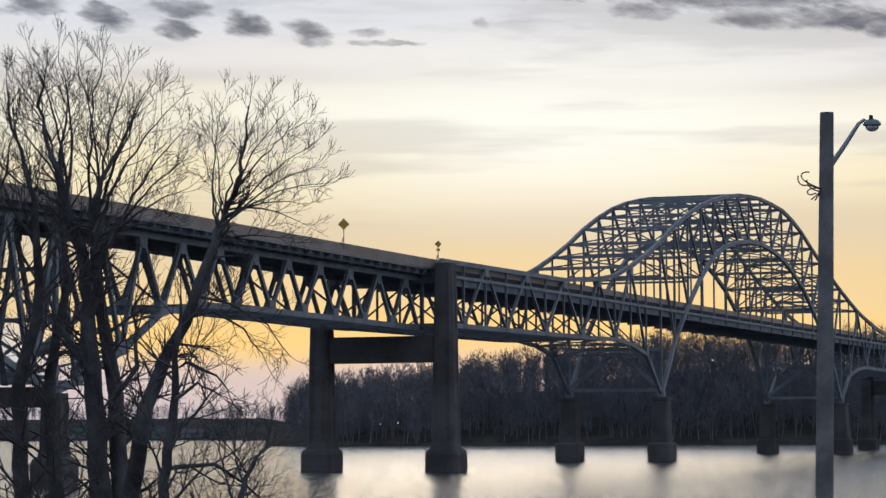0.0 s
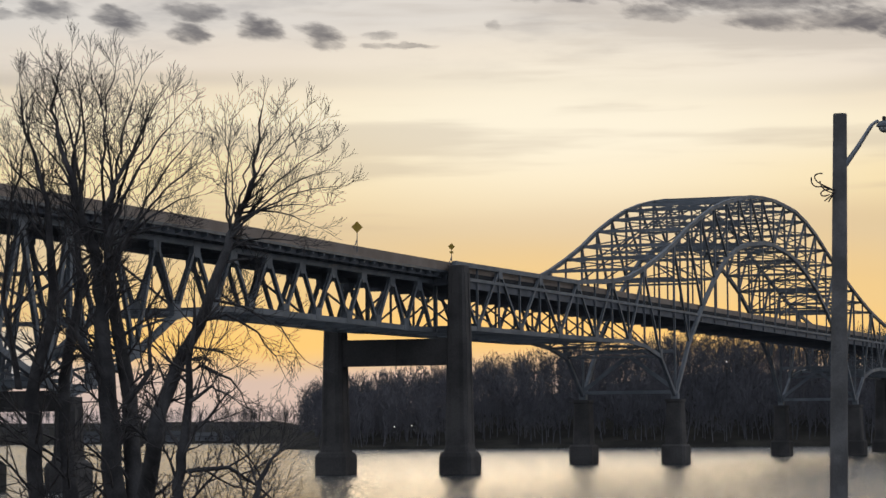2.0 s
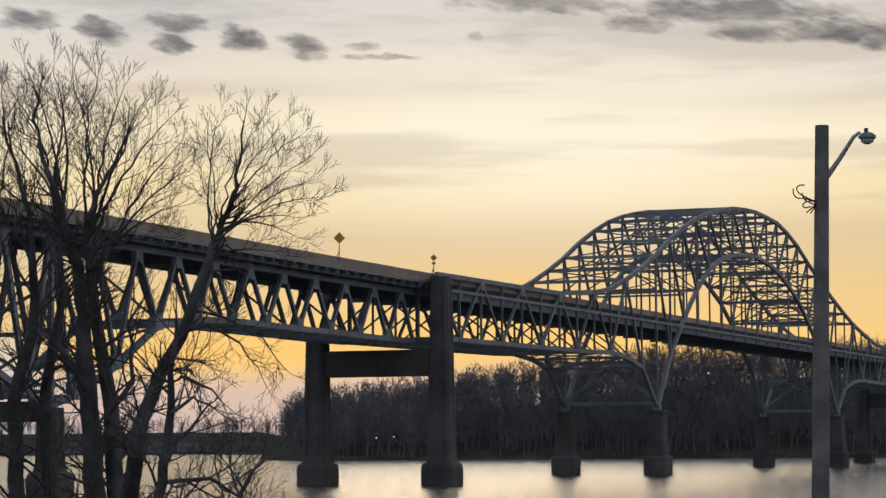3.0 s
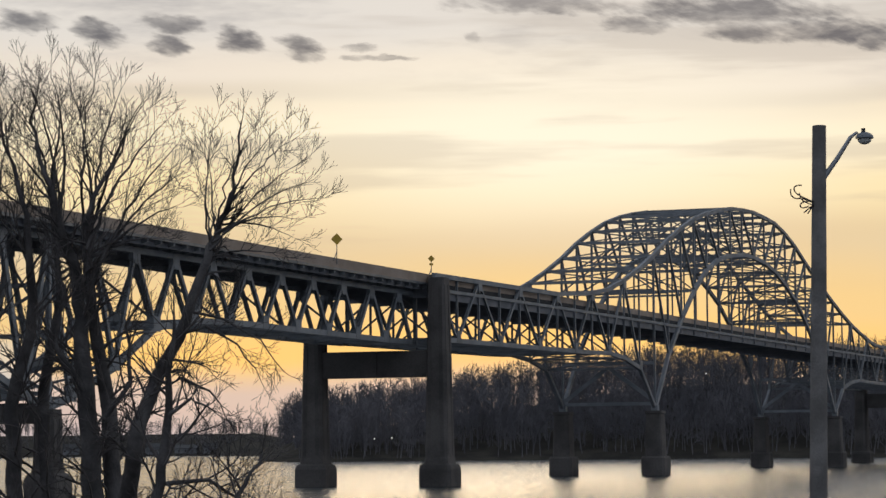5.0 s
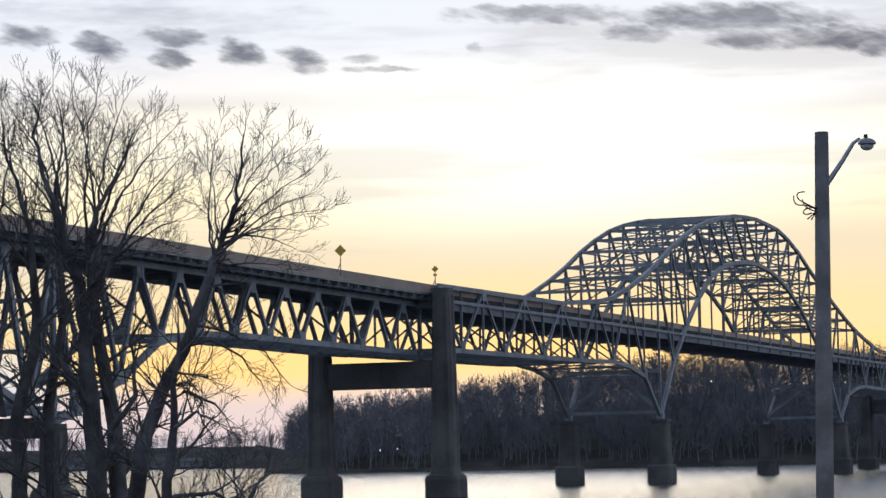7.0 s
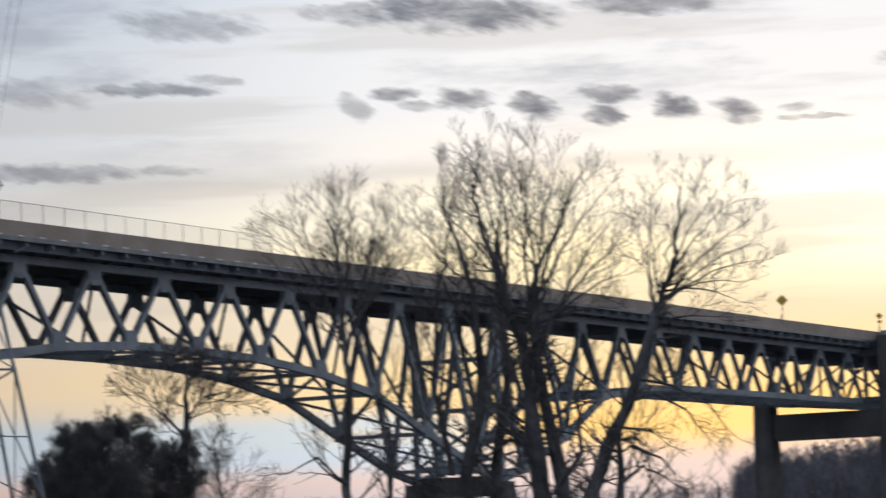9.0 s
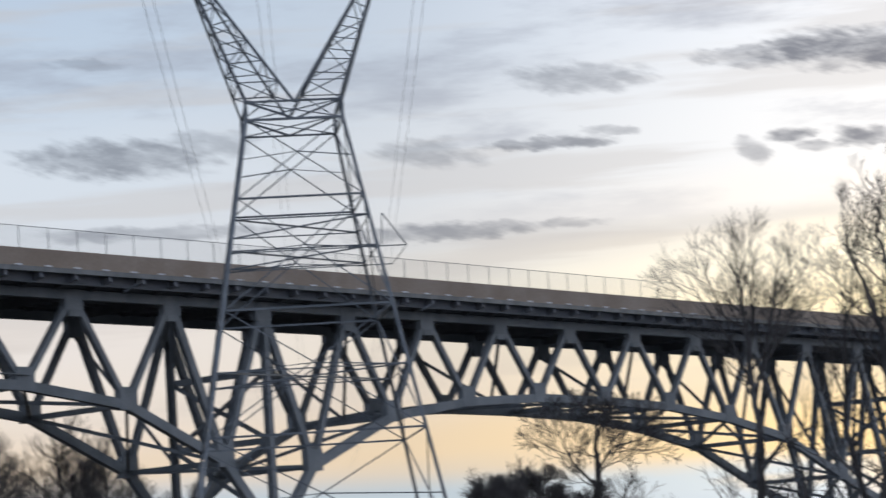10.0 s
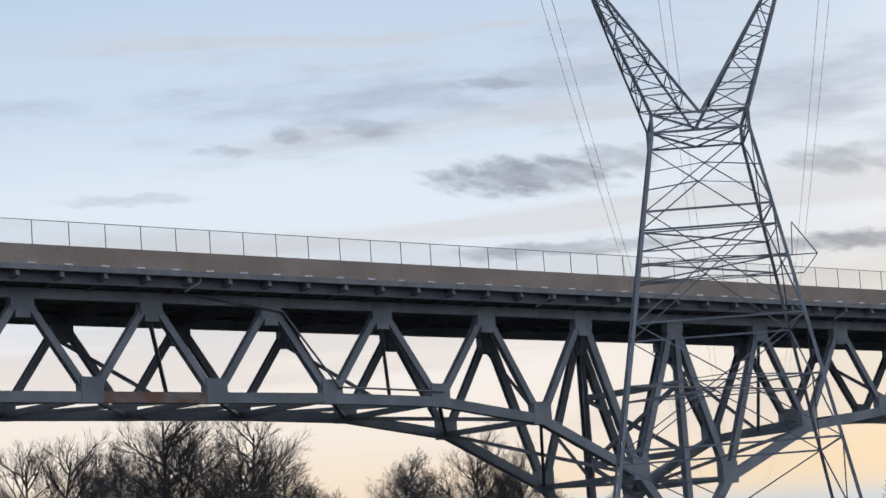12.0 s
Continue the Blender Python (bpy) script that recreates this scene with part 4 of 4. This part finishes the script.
ND = 85.0
seen_tree("bare_tree", ND, [
    [(-7.45, -4.1, .42), (-7.34, -1.39, .36), (-7.53, .79, .30), (-7.66, 2.48, .25), (-7.72, 3.45, .20), (-8.15, 5.02, .12), (-8.52, 6.11, .07), (-8.75, 7.0, .045), (-8.6, 7.6, .02)],
    [(-7.0, -4.1, .36), (-6.92, -1.39, .31), (-7.05, .78, .26), (-7.48, 3.45, .18), (-7.55, 4.9, .11), (-7.25, 5.63, .08), (-6.9, 6.3, .05), (-6.5, 7.2, .02)],
    [(-7.6, 1.2, .11), (-8.2, 2.2, .08), (-8.0, 3.4, .05), (-8.5, 4.4, .02)],
    [(-7.2, .6, .10), (-6.6, 1.4, .08), (-6.7, 2.6, .05), (-6.3, 3.3, .02)]]
    + fan((-7.48, 3.3), [(-7.9, 8.0), (-7.35, 8.0), (-6.8, 7.7), (-6.3, 7.4), (-5.85, 7.0), (-5.6, 6.5), (-5.5, 5.9), (-5.6, 5.2), (-5.9, 4.5)], 0.07, (-0.07, 1.2))
    + fan((-8.1, 4.9), [(-9.2, 7.6), (-8.9, 8.1), (-8.3, 8.2), (-9.3, 6.6)], 0.06),
    3, "tall bare multi-stemmed tree with fine upright twigs on the river bank", limb=1.9, low=0.95, every=0.42)
seen_tree("bare_tree", ND - 4, [
    [(-6.85, -4.3, .32), (-6.74, -1.39, .28), (-6.51, .06, .25), (-6.03, 1.51, .21), (-5.42, 2.72, .17), (-4.94, 4.06, .13), (-4.7, 4.79, .10), (-4.45, 5.3, .07), (-4.3, 6.1, .045), (-4.2, 7.0, .02)],
    [(-5.6, 2.4, .06), (-5.0, 2.6, .045), (-4.3, 2.2, .03), (-3.8, 1.4, .012)],
    [(-5.3, 2.9, .05), (-4.6, 2.75, .04), (-3.8, 2.3, .025), (-3.3, 1.6, .012)],
    [(-6.2, 1.1, .07), (-5.5, 1.5, .05), (-4.9, 1.2, .035), (-4.4, .4, .015)]]
    + fan((-4.95, 4.05), [(-5.0, 6.6), (-4.75, 7.1), (-3.85, 7.0), (-3.4, 6.85), (-2.95, 6.7), (-2.8, 6.2), (-2.65, 5.75), (-2.5, 5.35), (-2.95, 4.9), (-3.1, 4.5), (-3.4, 4.1), (-5.15, 5.8)], 0.042, (0.28, 0.9)),
    8, "bare tree leaning over the water with a fan-shaped crown", limb=1.35, start=2.0, low=0.6, every=0.36)
seen_tree("bare_tree", ND - 8, [
    [(-6.1, -4.4, .20), (-6.02, -1.4, .17), (-5.96, -.43, .15), (-5.78, .78, .12), (-5.73, 1.99, .08), (-5.67, 2.9, .03)],
    [(-5.84, -.77, .08), (-4.94, -.70, .06), (-4.4, -1.05, .04), (-4.0, -1.4, .03)],
    [(-4.6, -4.4, .11), (-4.39, -1.41, .09), (-4.15, -.8, .07), (-3.78, -.14, .03)],
    [(-5.78, .7, .07), (-5.3, 1.05, .05), (-4.85, .8, .02)]],
    14, "low bare scrub tree with arching branches at the waterline", limb=2.2, start=-9, low=1, count=4)
seen_tree("bare_tree", ND + 5, [
    [(-9.1, -4.0, .34), (-9.01, -1.37, .29), (-9.15, .79, .24), (-8.68, 3.2, .17), (-8.81, 5.02, .09), (-9.3, 6.5, .05), (-9.4, 7.4, .02)],
    [(-8.4, -4.0, .30), (-8.3, -1.3, .26), (-8.45, 1.2, .2), (-8.1, 3.2, .13), (-8.3, 5.4, .07), (-8.1, 7.2, .02)],
    [(-9.4, 1.0, .12), (-9.75, 3.0, .08), (-9.6, 5.0, .05), (-9.2, 6.6, .02)]],
    21, "bare tree with several dark trunks on the river bank", limb=3.2, low=0.95)
seen_tree("bare_tree", ND + 14, [
    [(-11.75, -3.8, .22), (-11.75, -.33, .19), (-11.68, 1.36, .17), (-11.56, 2.57, .14), (-11.62, 3.54, .11), (-11.67, 5.11, .07), (-11.79, 6.4, .04), (-12.1, 6.9, .015)],
    [(-11.62, 3.54, .08), (-11.19, 5.11, .05), (-10.9, 6.6, .015)],
    [(-11.6, 4.0, .06), (-12.3, 5.4, .04), (-12.8, 6.3, .015)],
    [(-11.65, 4.2, .06), (-11.5, 5.6, .04), (-11.4, 6.5, .015)],
    [(-11.6, 3.8, .06), (-12.0, 5.0, .04), (-12.4, 6.3, .015)],
    [(-11.6, 3.9, .06), (-11.0, 4.9, .04), (-10.5, 6.0, .015)],
    [(-11.68, .9, .07), (-12.3, 1.5, .05), (-12.9, 1.2, .03)],
    [(-11.6, 2.2, .06), (-11.0, 2.8, .04), (-10.6, 2.5, .02)],
    [(-10.75, -3.8, .14), (-10.75, -.3, .12), (-10.7, 1.4, .09), (-10.85, 2.6, .03)]],
    27, "bare tree with a broad fan of fine twigs behind the bank", limb=2.8, low=0.6)
seen_tree("bare_tree", 190.0, [
    [(-15.1, -1.3, .32), (-15.15, 1.33, .28), (-15.08, 2.67, .2), (-15.06, 3.3, .1), (-15.1, 3.7, .04)],
    [(-15.09, 2.42, .12), (-14.7, 2.89, .08), (-14.14, 3.0, .03)],
    [(-15.09, 2.0, .12), (-15.6, 2.6, .08), (-15.9, 3.3, .03)]],
    33, "bare tree standing below the bridge", limb=4.0, thin=0.017, start=-9, low=1, count=5)


def wild_tree(wood, rng, foot, height, thin, limbs, level=2, count=5, width=0.38):
    """A whole bare tree grown upright from its foot."""
    lean = Vector((rng.gauss(0, 0.05), rng.gauss(0, 0.05), 1)).normalized()
    pts = [foot]
    for i in range(6):
        lean = (lean + Vector((rng.gauss(0, 0.06), rng.gauss(0, 0.06), 0.05))).normalized()
        pts.append(pts[-1] + lean * (height / 6.6))
    r = height * 0.013
    wood.tube(pts, r, max(thin, r * 0.25), 5)
    for i in range(limbs):
        f = 0.22 + 0.76 * (i + rng.random()) / limbs
        k = min(5, int(f * 6))
        p = pts[k].lerp(pts[k + 1], f * 6 - k)
        a, e = rng.random() * 6.283, rng.uniform(0.25, 0.9)
        d = Vector((math.cos(a) * math.cos(e), math.sin(a) * math.cos(e), math.sin(e)))
        branch(wood, rng, p, d, height * width * (1.05 - 0.75 * f) * rng.uniform(0.7, 1.15), r * 0.3, level, thin, 0.10, 0.6, count)


for i, (az, el, dist) in enumerate(((-35.5, 5.6, 285), (-34.6, 5.3, 300), (-33.6, 6.5, 285), (-32.8, 5.7, 292), (-32.1, 5.2, 285), (-31.4, 6.0, 330), (-31.1, 4.7, 300), (-30.5, 4.0, 295),
                                    (-28.5, 4.3, 320), (-27.6, 4.7, 325), (-26.6, 4.9, 320), (-25.7, 4.5, 330), (-24.9, 3.5, 335), (-36.5, 5.4, 285), (-37.6, 5.0, 280),
                                    (-35.0, 5.0, 310), (-34.1, 5.2, 315), (-33.2, 5.5, 318), (-32.4, 5.4, 322), (-31.7, 5.0, 310), (-30.8, 4.3, 318), (-30.1, 3.7, 300), (-28.9, 3.7, 322),
                                    (-27.9, 4.2, 340), (-27.0, 4.2, 342), (-26.1, 4.1, 345), (-25.3, 3.6, 345), (-24.2, 3.2, 350))):
    rng = random.Random(100 + i)
    foot = seen_at(az, 0, dist)
    foot.z = 3.0
    top = EYE[2] + dist * math.tan(radians(el))
    w = Wood()
    wild_tree(w, rng, foot, (top - foot.z) * 0.88, 0.010, 40, 3, 5, 0.40)
    tagged(put("bare_tree", w.mesh("bare_tree", TWIG, foot), None, Matrix.Translation(foot)), "tall bare winter tree behind the bridge", "tree", "bare trees behind the bridge")

# single trees that rise out of the thicket
for i, (az, el) in enumerate(((-17.5, 3.1), (-16.2, 3.3), (-14.1, 2.9))):
    foot = seen_at(az, 0, 193)
    foot.z = 3.4
    w = Wood()
    wild_tree(w, random.Random(200 + i), foot, (EYE[2] + 193 * math.tan(radians(el)) - foot.z) * 0.9, 0.016, 26, 2, 5, 0.42)
    tagged(put("bare_tree", w.mesh("bare_tree", TWIG, foot), None, Matrix.Translation(foot)), "slender bare tree rising out of the thicket", "tree", "bare trees below the bridge")

# dense dark thicket
for i, (az, el, dist) in enumerate(((-17.5, 2.35, 180), (-16.9, 2.65, 178), (-16.3, 2.6, 184), (-15.75, 2.2, 176), (-18.2, 1.9, 182))):
    rng = random.Random(300 + i)
    foot = seen_at(az, 0, dist)
    foot.z = 3.4
    top = EYE[2] + dist * math.tan(radians(el))
    w = Wood()
    wild_tree(w, rng, foot, (top - foot.z) * 1.0, 0.011, 60, 3, 6, 0.34)
    tagged(put("thicket_bush", w.mesh("thicket_bush", TWIG, foot), None, Matrix.Translation(foot)), "dense dark leafless thicket below the bridge", "bush", "thicket bushes")


# ---------------------------------------------------------------- far woods, joined
def far_woods(name, places, label, seeds):
    kinds = []
    for k in range(6):
        w = Wood()
        wild_tree(w, random.Random(seeds + k), Vector((0, 0, 0)), 1.0, 0.0042, 11, 1, 4, 0.32)
        kinds.append((np.array(w.verts), np.array(w.faces)))
    rng = random.Random(seeds)
    vs, fs, base = [], [], 0
    for x, y, z, h in places:
        v, f = kinds[rng.randrange(6)]
        a = rng.random() * 6.283
        rot = np.array([[math.cos(a), -math.sin(a), 0], [math.sin(a), math.cos(a), 0], [0, 0, 1]])
        vs.append((v * np.array([h * 0.8, h * 0.8, h])) @ rot.T + np.array([x, y, z]))
        fs.append(f + base)
        base += len(v)
    me = bpy.data.meshes.new(name)
    me.from_pydata(np.concatenate(vs).tolist(), [], np.concatenate(fs).tolist())
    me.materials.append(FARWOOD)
    tagged(new(name, me), label, "woods", kind="stuff")


rng = random.Random(77)
near_places, far_places = [], []
for i in range(2300):
    az = rng.uniform(-3.4, 13)
    t = min(1, max(0, (az + 4.2) / 1.2))
    back = rng.random() ** 0.8
    r = 2650 * (1 - t) + 1430 * t + 8 + 190 * back
    ground = 1.0 + (13 + 29 * min(1, max(0, (az + 3) / 8.0))) * min(1, max(0, (r - (2650 * (1 - t) + 1430 * t) - 10) / 160)) - 1.5
    near_places.append((r * math.sin(radians(az)), r * math.cos(radians(az)), ground, rng.uniform(20, 32)))
for i in range(700):
    az = rng.uniform(-18, -3.4)
    r = 2670 + 200 * rng.random()
    far_places.append((r * math.sin(radians(az)), r * math.cos(radians(az)), 1.0 + 20 * min(1, (r - 2650) / 130), rng.uniform(11, 22)))
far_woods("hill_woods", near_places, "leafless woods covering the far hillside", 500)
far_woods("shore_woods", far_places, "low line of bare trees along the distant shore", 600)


# ---------------------------------------------------------------- pole with lamp
PD = 52.0
PTOP, PLOW = seen_at(8.31, 6.73, PD), seen_at(8.14, -1.46, PD)
PDIR = (PTOP - PLOW).normalized()
PFOOT = PLOW - PDIR * 1.2
pole = thing("lamp_pole", PFOOT, "weathered wooden utility pole with a street lamp and loose cables", "street lamp")
w = Wood()
steps = [PFOOT.lerp(PTOP, i / 12) for i in range(13)]
w.tube(steps, 0.185, 0.135, 20)
put("shaft", w.mesh("shaft", WOOD, PFOOT), pole, Matrix.Translation(PFOOT), "weathered grey-brown wooden shaft")
bm = bmesh.new()
bmesh.ops.create_cone(bm, cap_ends=True, segments=20, radius1=0.136, radius2=0.128, depth=0.03)
put("cap", mesh_of("cap", bm, WOOD), pole, Matrix.Translation(PTOP + Vector((0, 0, 0.012))))
w = Wood()
a0, a1, a2 = seen_at(8.40, 5.66, PD), seen_at(8.98, 6.50, PD), seen_at(9.12, 6.60, PD)
w.tube([a0, a0.lerp(a1, .5) + Vector((0, 0, -0.02)), a1, a2], 0.055, 0.03, 8)
arm = put("arm", w.mesh("arm", GALV_LIGHT, PFOOT), pole, Matrix.Translation(PFOOT), "light grey metal lamp arm")
head_at = seen_at(9.27, 6.47, PD)
bm = bmesh.new()
bmesh.ops.create_uvsphere(bm, u_segments=20, v_segments=10, radius=0.5)
for v in bm.verts:
    v.co = Vector((v.co.x * 0.36, v.co.y * 0.30, v.co.z * (0.24 if v.co.z > 0 else 0.06)))
head = put("lamp_head", mesh_of("lamp_head", bm, GALV), pole, Matrix.Translation(head_at), "grey metal lamp head")
bm = bmesh.new()
bmesh.ops.create_uvsphere(bm, u_segments=18, v_segments=8, radius=0.5)
for v in bm.verts:
    v.co = Vector((v.co.x * 0.27, v.co.y * 0.24, min(v.co.z, 0.05) * 0.20))
lens_me = mesh_of("lens", bm, LENS)
ob = new("lens", lens_me)
ob.parent, ob.location = head, (0, 0, -0.03)
beam("photocell", head, head_at + Vector((-0.02, 0, 0.10)), head_at + Vector((-0.02, 0, 0.19)), 0.08, 0.08, BLACK, "round", label="black photocell")
for i, curl in enumerate((((8.17, 5.10), (7.95, 5.22), (7.75, 5.20), (7.66, 5.32), (7.68, 5.42)), ((8.17, 5.12), (7.92, 5.24), (7.76, 5.34), (7.74, 5.46), (7.85, 5.50), (7.92, 5.49)),
                          ((8.17, 5.06), (8.02, 5.10), (7.88, 5.20), (7.86, 5.33)), ((8.16, 5.08), (8.05, 4.98), (7.95, 4.90)), ((8.16, 5.08), (8.08, 4.95), (8.03, 4.88)),
                          ((8.17, 5.14), (8.0, 5.16), (7.85, 5.08), (7.92, 4.98), (8.06, 5.04)))):
    cu = bpy.data.curves.new("cable", "CURVE")
    cu.dimensions, cu.bevel_depth, cu.bevel_resolution = "3D", 0.013, 2
    sp = cu.splines.new("NURBS")
    sp.points.add(len(curl) - 1)
    sp.use_endpoint_u, sp.order_u = True, 3
    for pt, (a, e) in zip(sp.points, curl):
        q = seen_at(a, e, PD - 0.1 * (i % 3)) - PFOOT
        pt.co = (q.x, q.y, q.z, 1)
    cu.materials.append(CABLE)
    ob = new("cable", cu)
    ob.parent = pole


# ---------------------------------------------------------------- small things on the bridge
# near-white colour imitates bright sky showing through the open drain slots
SLOT_SKY = material("sky_toned_drain_slot", (0.75, 0.76, 0.78), (0.85, 0.85, 0.86), 0.4, 0.0, 1.0, 10.0, 0.0)
q = 101.4
while q < 300:
    zt = lerp(TOP, q)
    beam("scupper", DECK, br(q - 0.45, EDGE - 0.05, zt - 1.74), br(q + 0.45, EDGE - 0.05, zt - 1.74), 0.12, 0.13, SLOT_SKY, "box", PE, "pale block coloured like sky seen through a drain slot")
    q += 3.989
for q in (148.3, 194.0, 242.3):
    zt = lerp(TOP, q)
    beam("drain_pipe", DECK, br(q, EDGE + 0.3, zt - 2.3), br(q, EDGE + 0.3, zt - 2.9), 0.22, 0.22, GALV, "round", label="grey drain pipe")
    beam("drain_pipe", DECK, br(q, EDGE + 0.3, zt - 2.85), br(q - 1.5, EDGE + 0.9, zt - 3.7), 0.22, 0.22, GALV, "round")
long_pipe = thing("drain_line", ap(164.0, -0.70, 34.23), "long grey drain pipe running down a truss diagonal", "drain pipe")
beam("pipe_run", long_pipe, ap(148.4, -0.70, 42.73), ap(160.1, -0.75, 41.30), 0.2, 0.2, GALV, "round")
beam("pipe_run", long_pipe, ap(160.1, -0.75, 41.30), ap(166.6, -0.75, 33.92), 0.22, 0.22, GALV, "round")
beam("pipe_run", long_pipe, ap(166.6, -0.60, 33.82), ap(180.7, -0.60, 33.46), 0.2, 0.2, GALV, "round")


def car(s, o):
    """A saloon car on the deck, mostly hidden by the parapet."""
    zt = lerp(TOP, s) - 1.3
    c = br(s, o, zt)
    th = thing("car", c, "dark saloon car driving on the bridge behind the parapet", "car")
    m = Matrix((AX, PE, Vector((0, 0, 1)))).transposed().to_4x4()
    m.translation = c
    side = [(-2.3, .35), (2.3, .35), (2.35, .75), (1.2, .98), (.55, 1.46), (-.9, 1.5), (-1.7, 1.02), (-2.3, .92)]
    bm = bmesh.new()
    rows = [[bm.verts.new((x, y * (0.86 if z > 1.2 else 1.0), z)) for x, z in side] for y in (-0.9, 0.9)]
    n = len(side)
    for i in range(n):
        bm.faces.new((rows[0][i], rows[0][(i + 1) % n], rows[1][(i + 1) % n], rows[1][i]))
    bm.faces.new(rows[0])
    bm.faces.new(rows[1][::-1])
    bmesh.ops.recalc_face_normals(bm, faces=bm.faces[:])
    bmesh.ops.bevel(bm, geom=bm.edges[:], offset=0.06, segments=2, affect="EDGES")
    put("body", mesh_of("body", bm, BLACK), th, m)
    for x in (-1.4, 1.4):
        for y in (-0.8, 0.8):
            beam("wheel", th, m @ Vector((x, y - 0.1, 0.33)), m @ Vector((x, y + 0.1, 0.33)), 0.66, 0.66, CABLE, "round")


car(191.6, 4.6)
# lights far off on the shore
LAMP = bpy.data.materials.new("far_lamp")
LAMP.use_nodes = True
LAMP.node_tree.nodes["Principled BSDF"].inputs["Emission Color"].default_value = (1, 0.95, 0.85, 1)
LAMP.node_tree.nodes["Principled BSDF"].inputs["Emission Strength"].default_value = 1.0
for az, el in ((-1.37, 0.13), (-0.99, 0.15), (5.8, 1.47)):
    p = seen_at(az, el, 1385)
    post = thing("shore_lamp", (p.x, p.y, 0.0), "small lit lamp on a post by the far shore", "lamp", "shore lamps")
    beam("post", post, (p.x, p.y, -0.5), (p.x, p.y, p.z), 0.12, 0.12, BLACK, "round")
    beam("lamp", post, p, p + Vector((0, 0, 0.6)), 0.6, 0.6, LAMP, "round", label="glowing lamp head")


def shore_house(az, dist, long, deep, tall, turn):
    """A small gabled house far off on the shore."""
    p = seen_at(az, 0, dist)
    p.z = 1.5
    th = thing("shore_house", p, "pale gabled house by the distant shore", "house", "houses on the far shore")
    m = Matrix.Translation(p) @ Matrix.Rotation(turn - radians(az), 4, "Z")
    bm = box_bm(0.0)
    bmesh.ops.transform(bm, verts=bm.verts, matrix=Matrix.Translation((0, 0, tall / 2)) @ Matrix.Diagonal((long, deep, tall, 1)))
    put("wall", mesh_of("wall", bm, HOUSE), th, m)
    bm = bmesh.new()
    pts = [bm.verts.new(c) for c in ((-long * .54, -deep * .6, tall), (long * .54, -deep * .6, tall), (long * .54, deep * .6, tall), (-long * .54, deep * .6, tall), (-long * .54, 0, tall * 1.6), (long * .54, 0, tall * 1.6))]
    for f in ((0, 1, 5, 4), (2, 3, 4, 5), (0, 4, 3), (1, 2, 5), (0, 3, 2, 1)):
        bm.faces.new([pts[i] for i in f])
    put("roof", mesh_of("roof", bm, BLACK), th, m, "dark gabled roof")
    for x in (-0.3, 0.0, 0.3):
        q = m @ Vector((x * long, -deep / 2 - 0.03, tall * 0.55))
        beam("window", th, q - Vector((0, 0, 0.9)), q + Vector((0, 0, 0.9)), 1.4, 0.1, CABLE, "box", m.to_3x3() @ Vector((1, 0, 0)))


for az, dist, long, deep, tall, turn in ((-6.1, 2660, 16, 10, 7, 0.3), (-5.4, 2664, 22, 12, 6, -0.2), (-4.9, 2658, 14, 10, 7, 0.1), (-4.35, 2662, 18, 11, 8, 0.5), (-3.9, 2660, 14, 9, 6, -0.4), (-7.9, 2660, 18, 10, 7, 0.2)):
    shore_house(az, dist, long, deep, tall, turn)
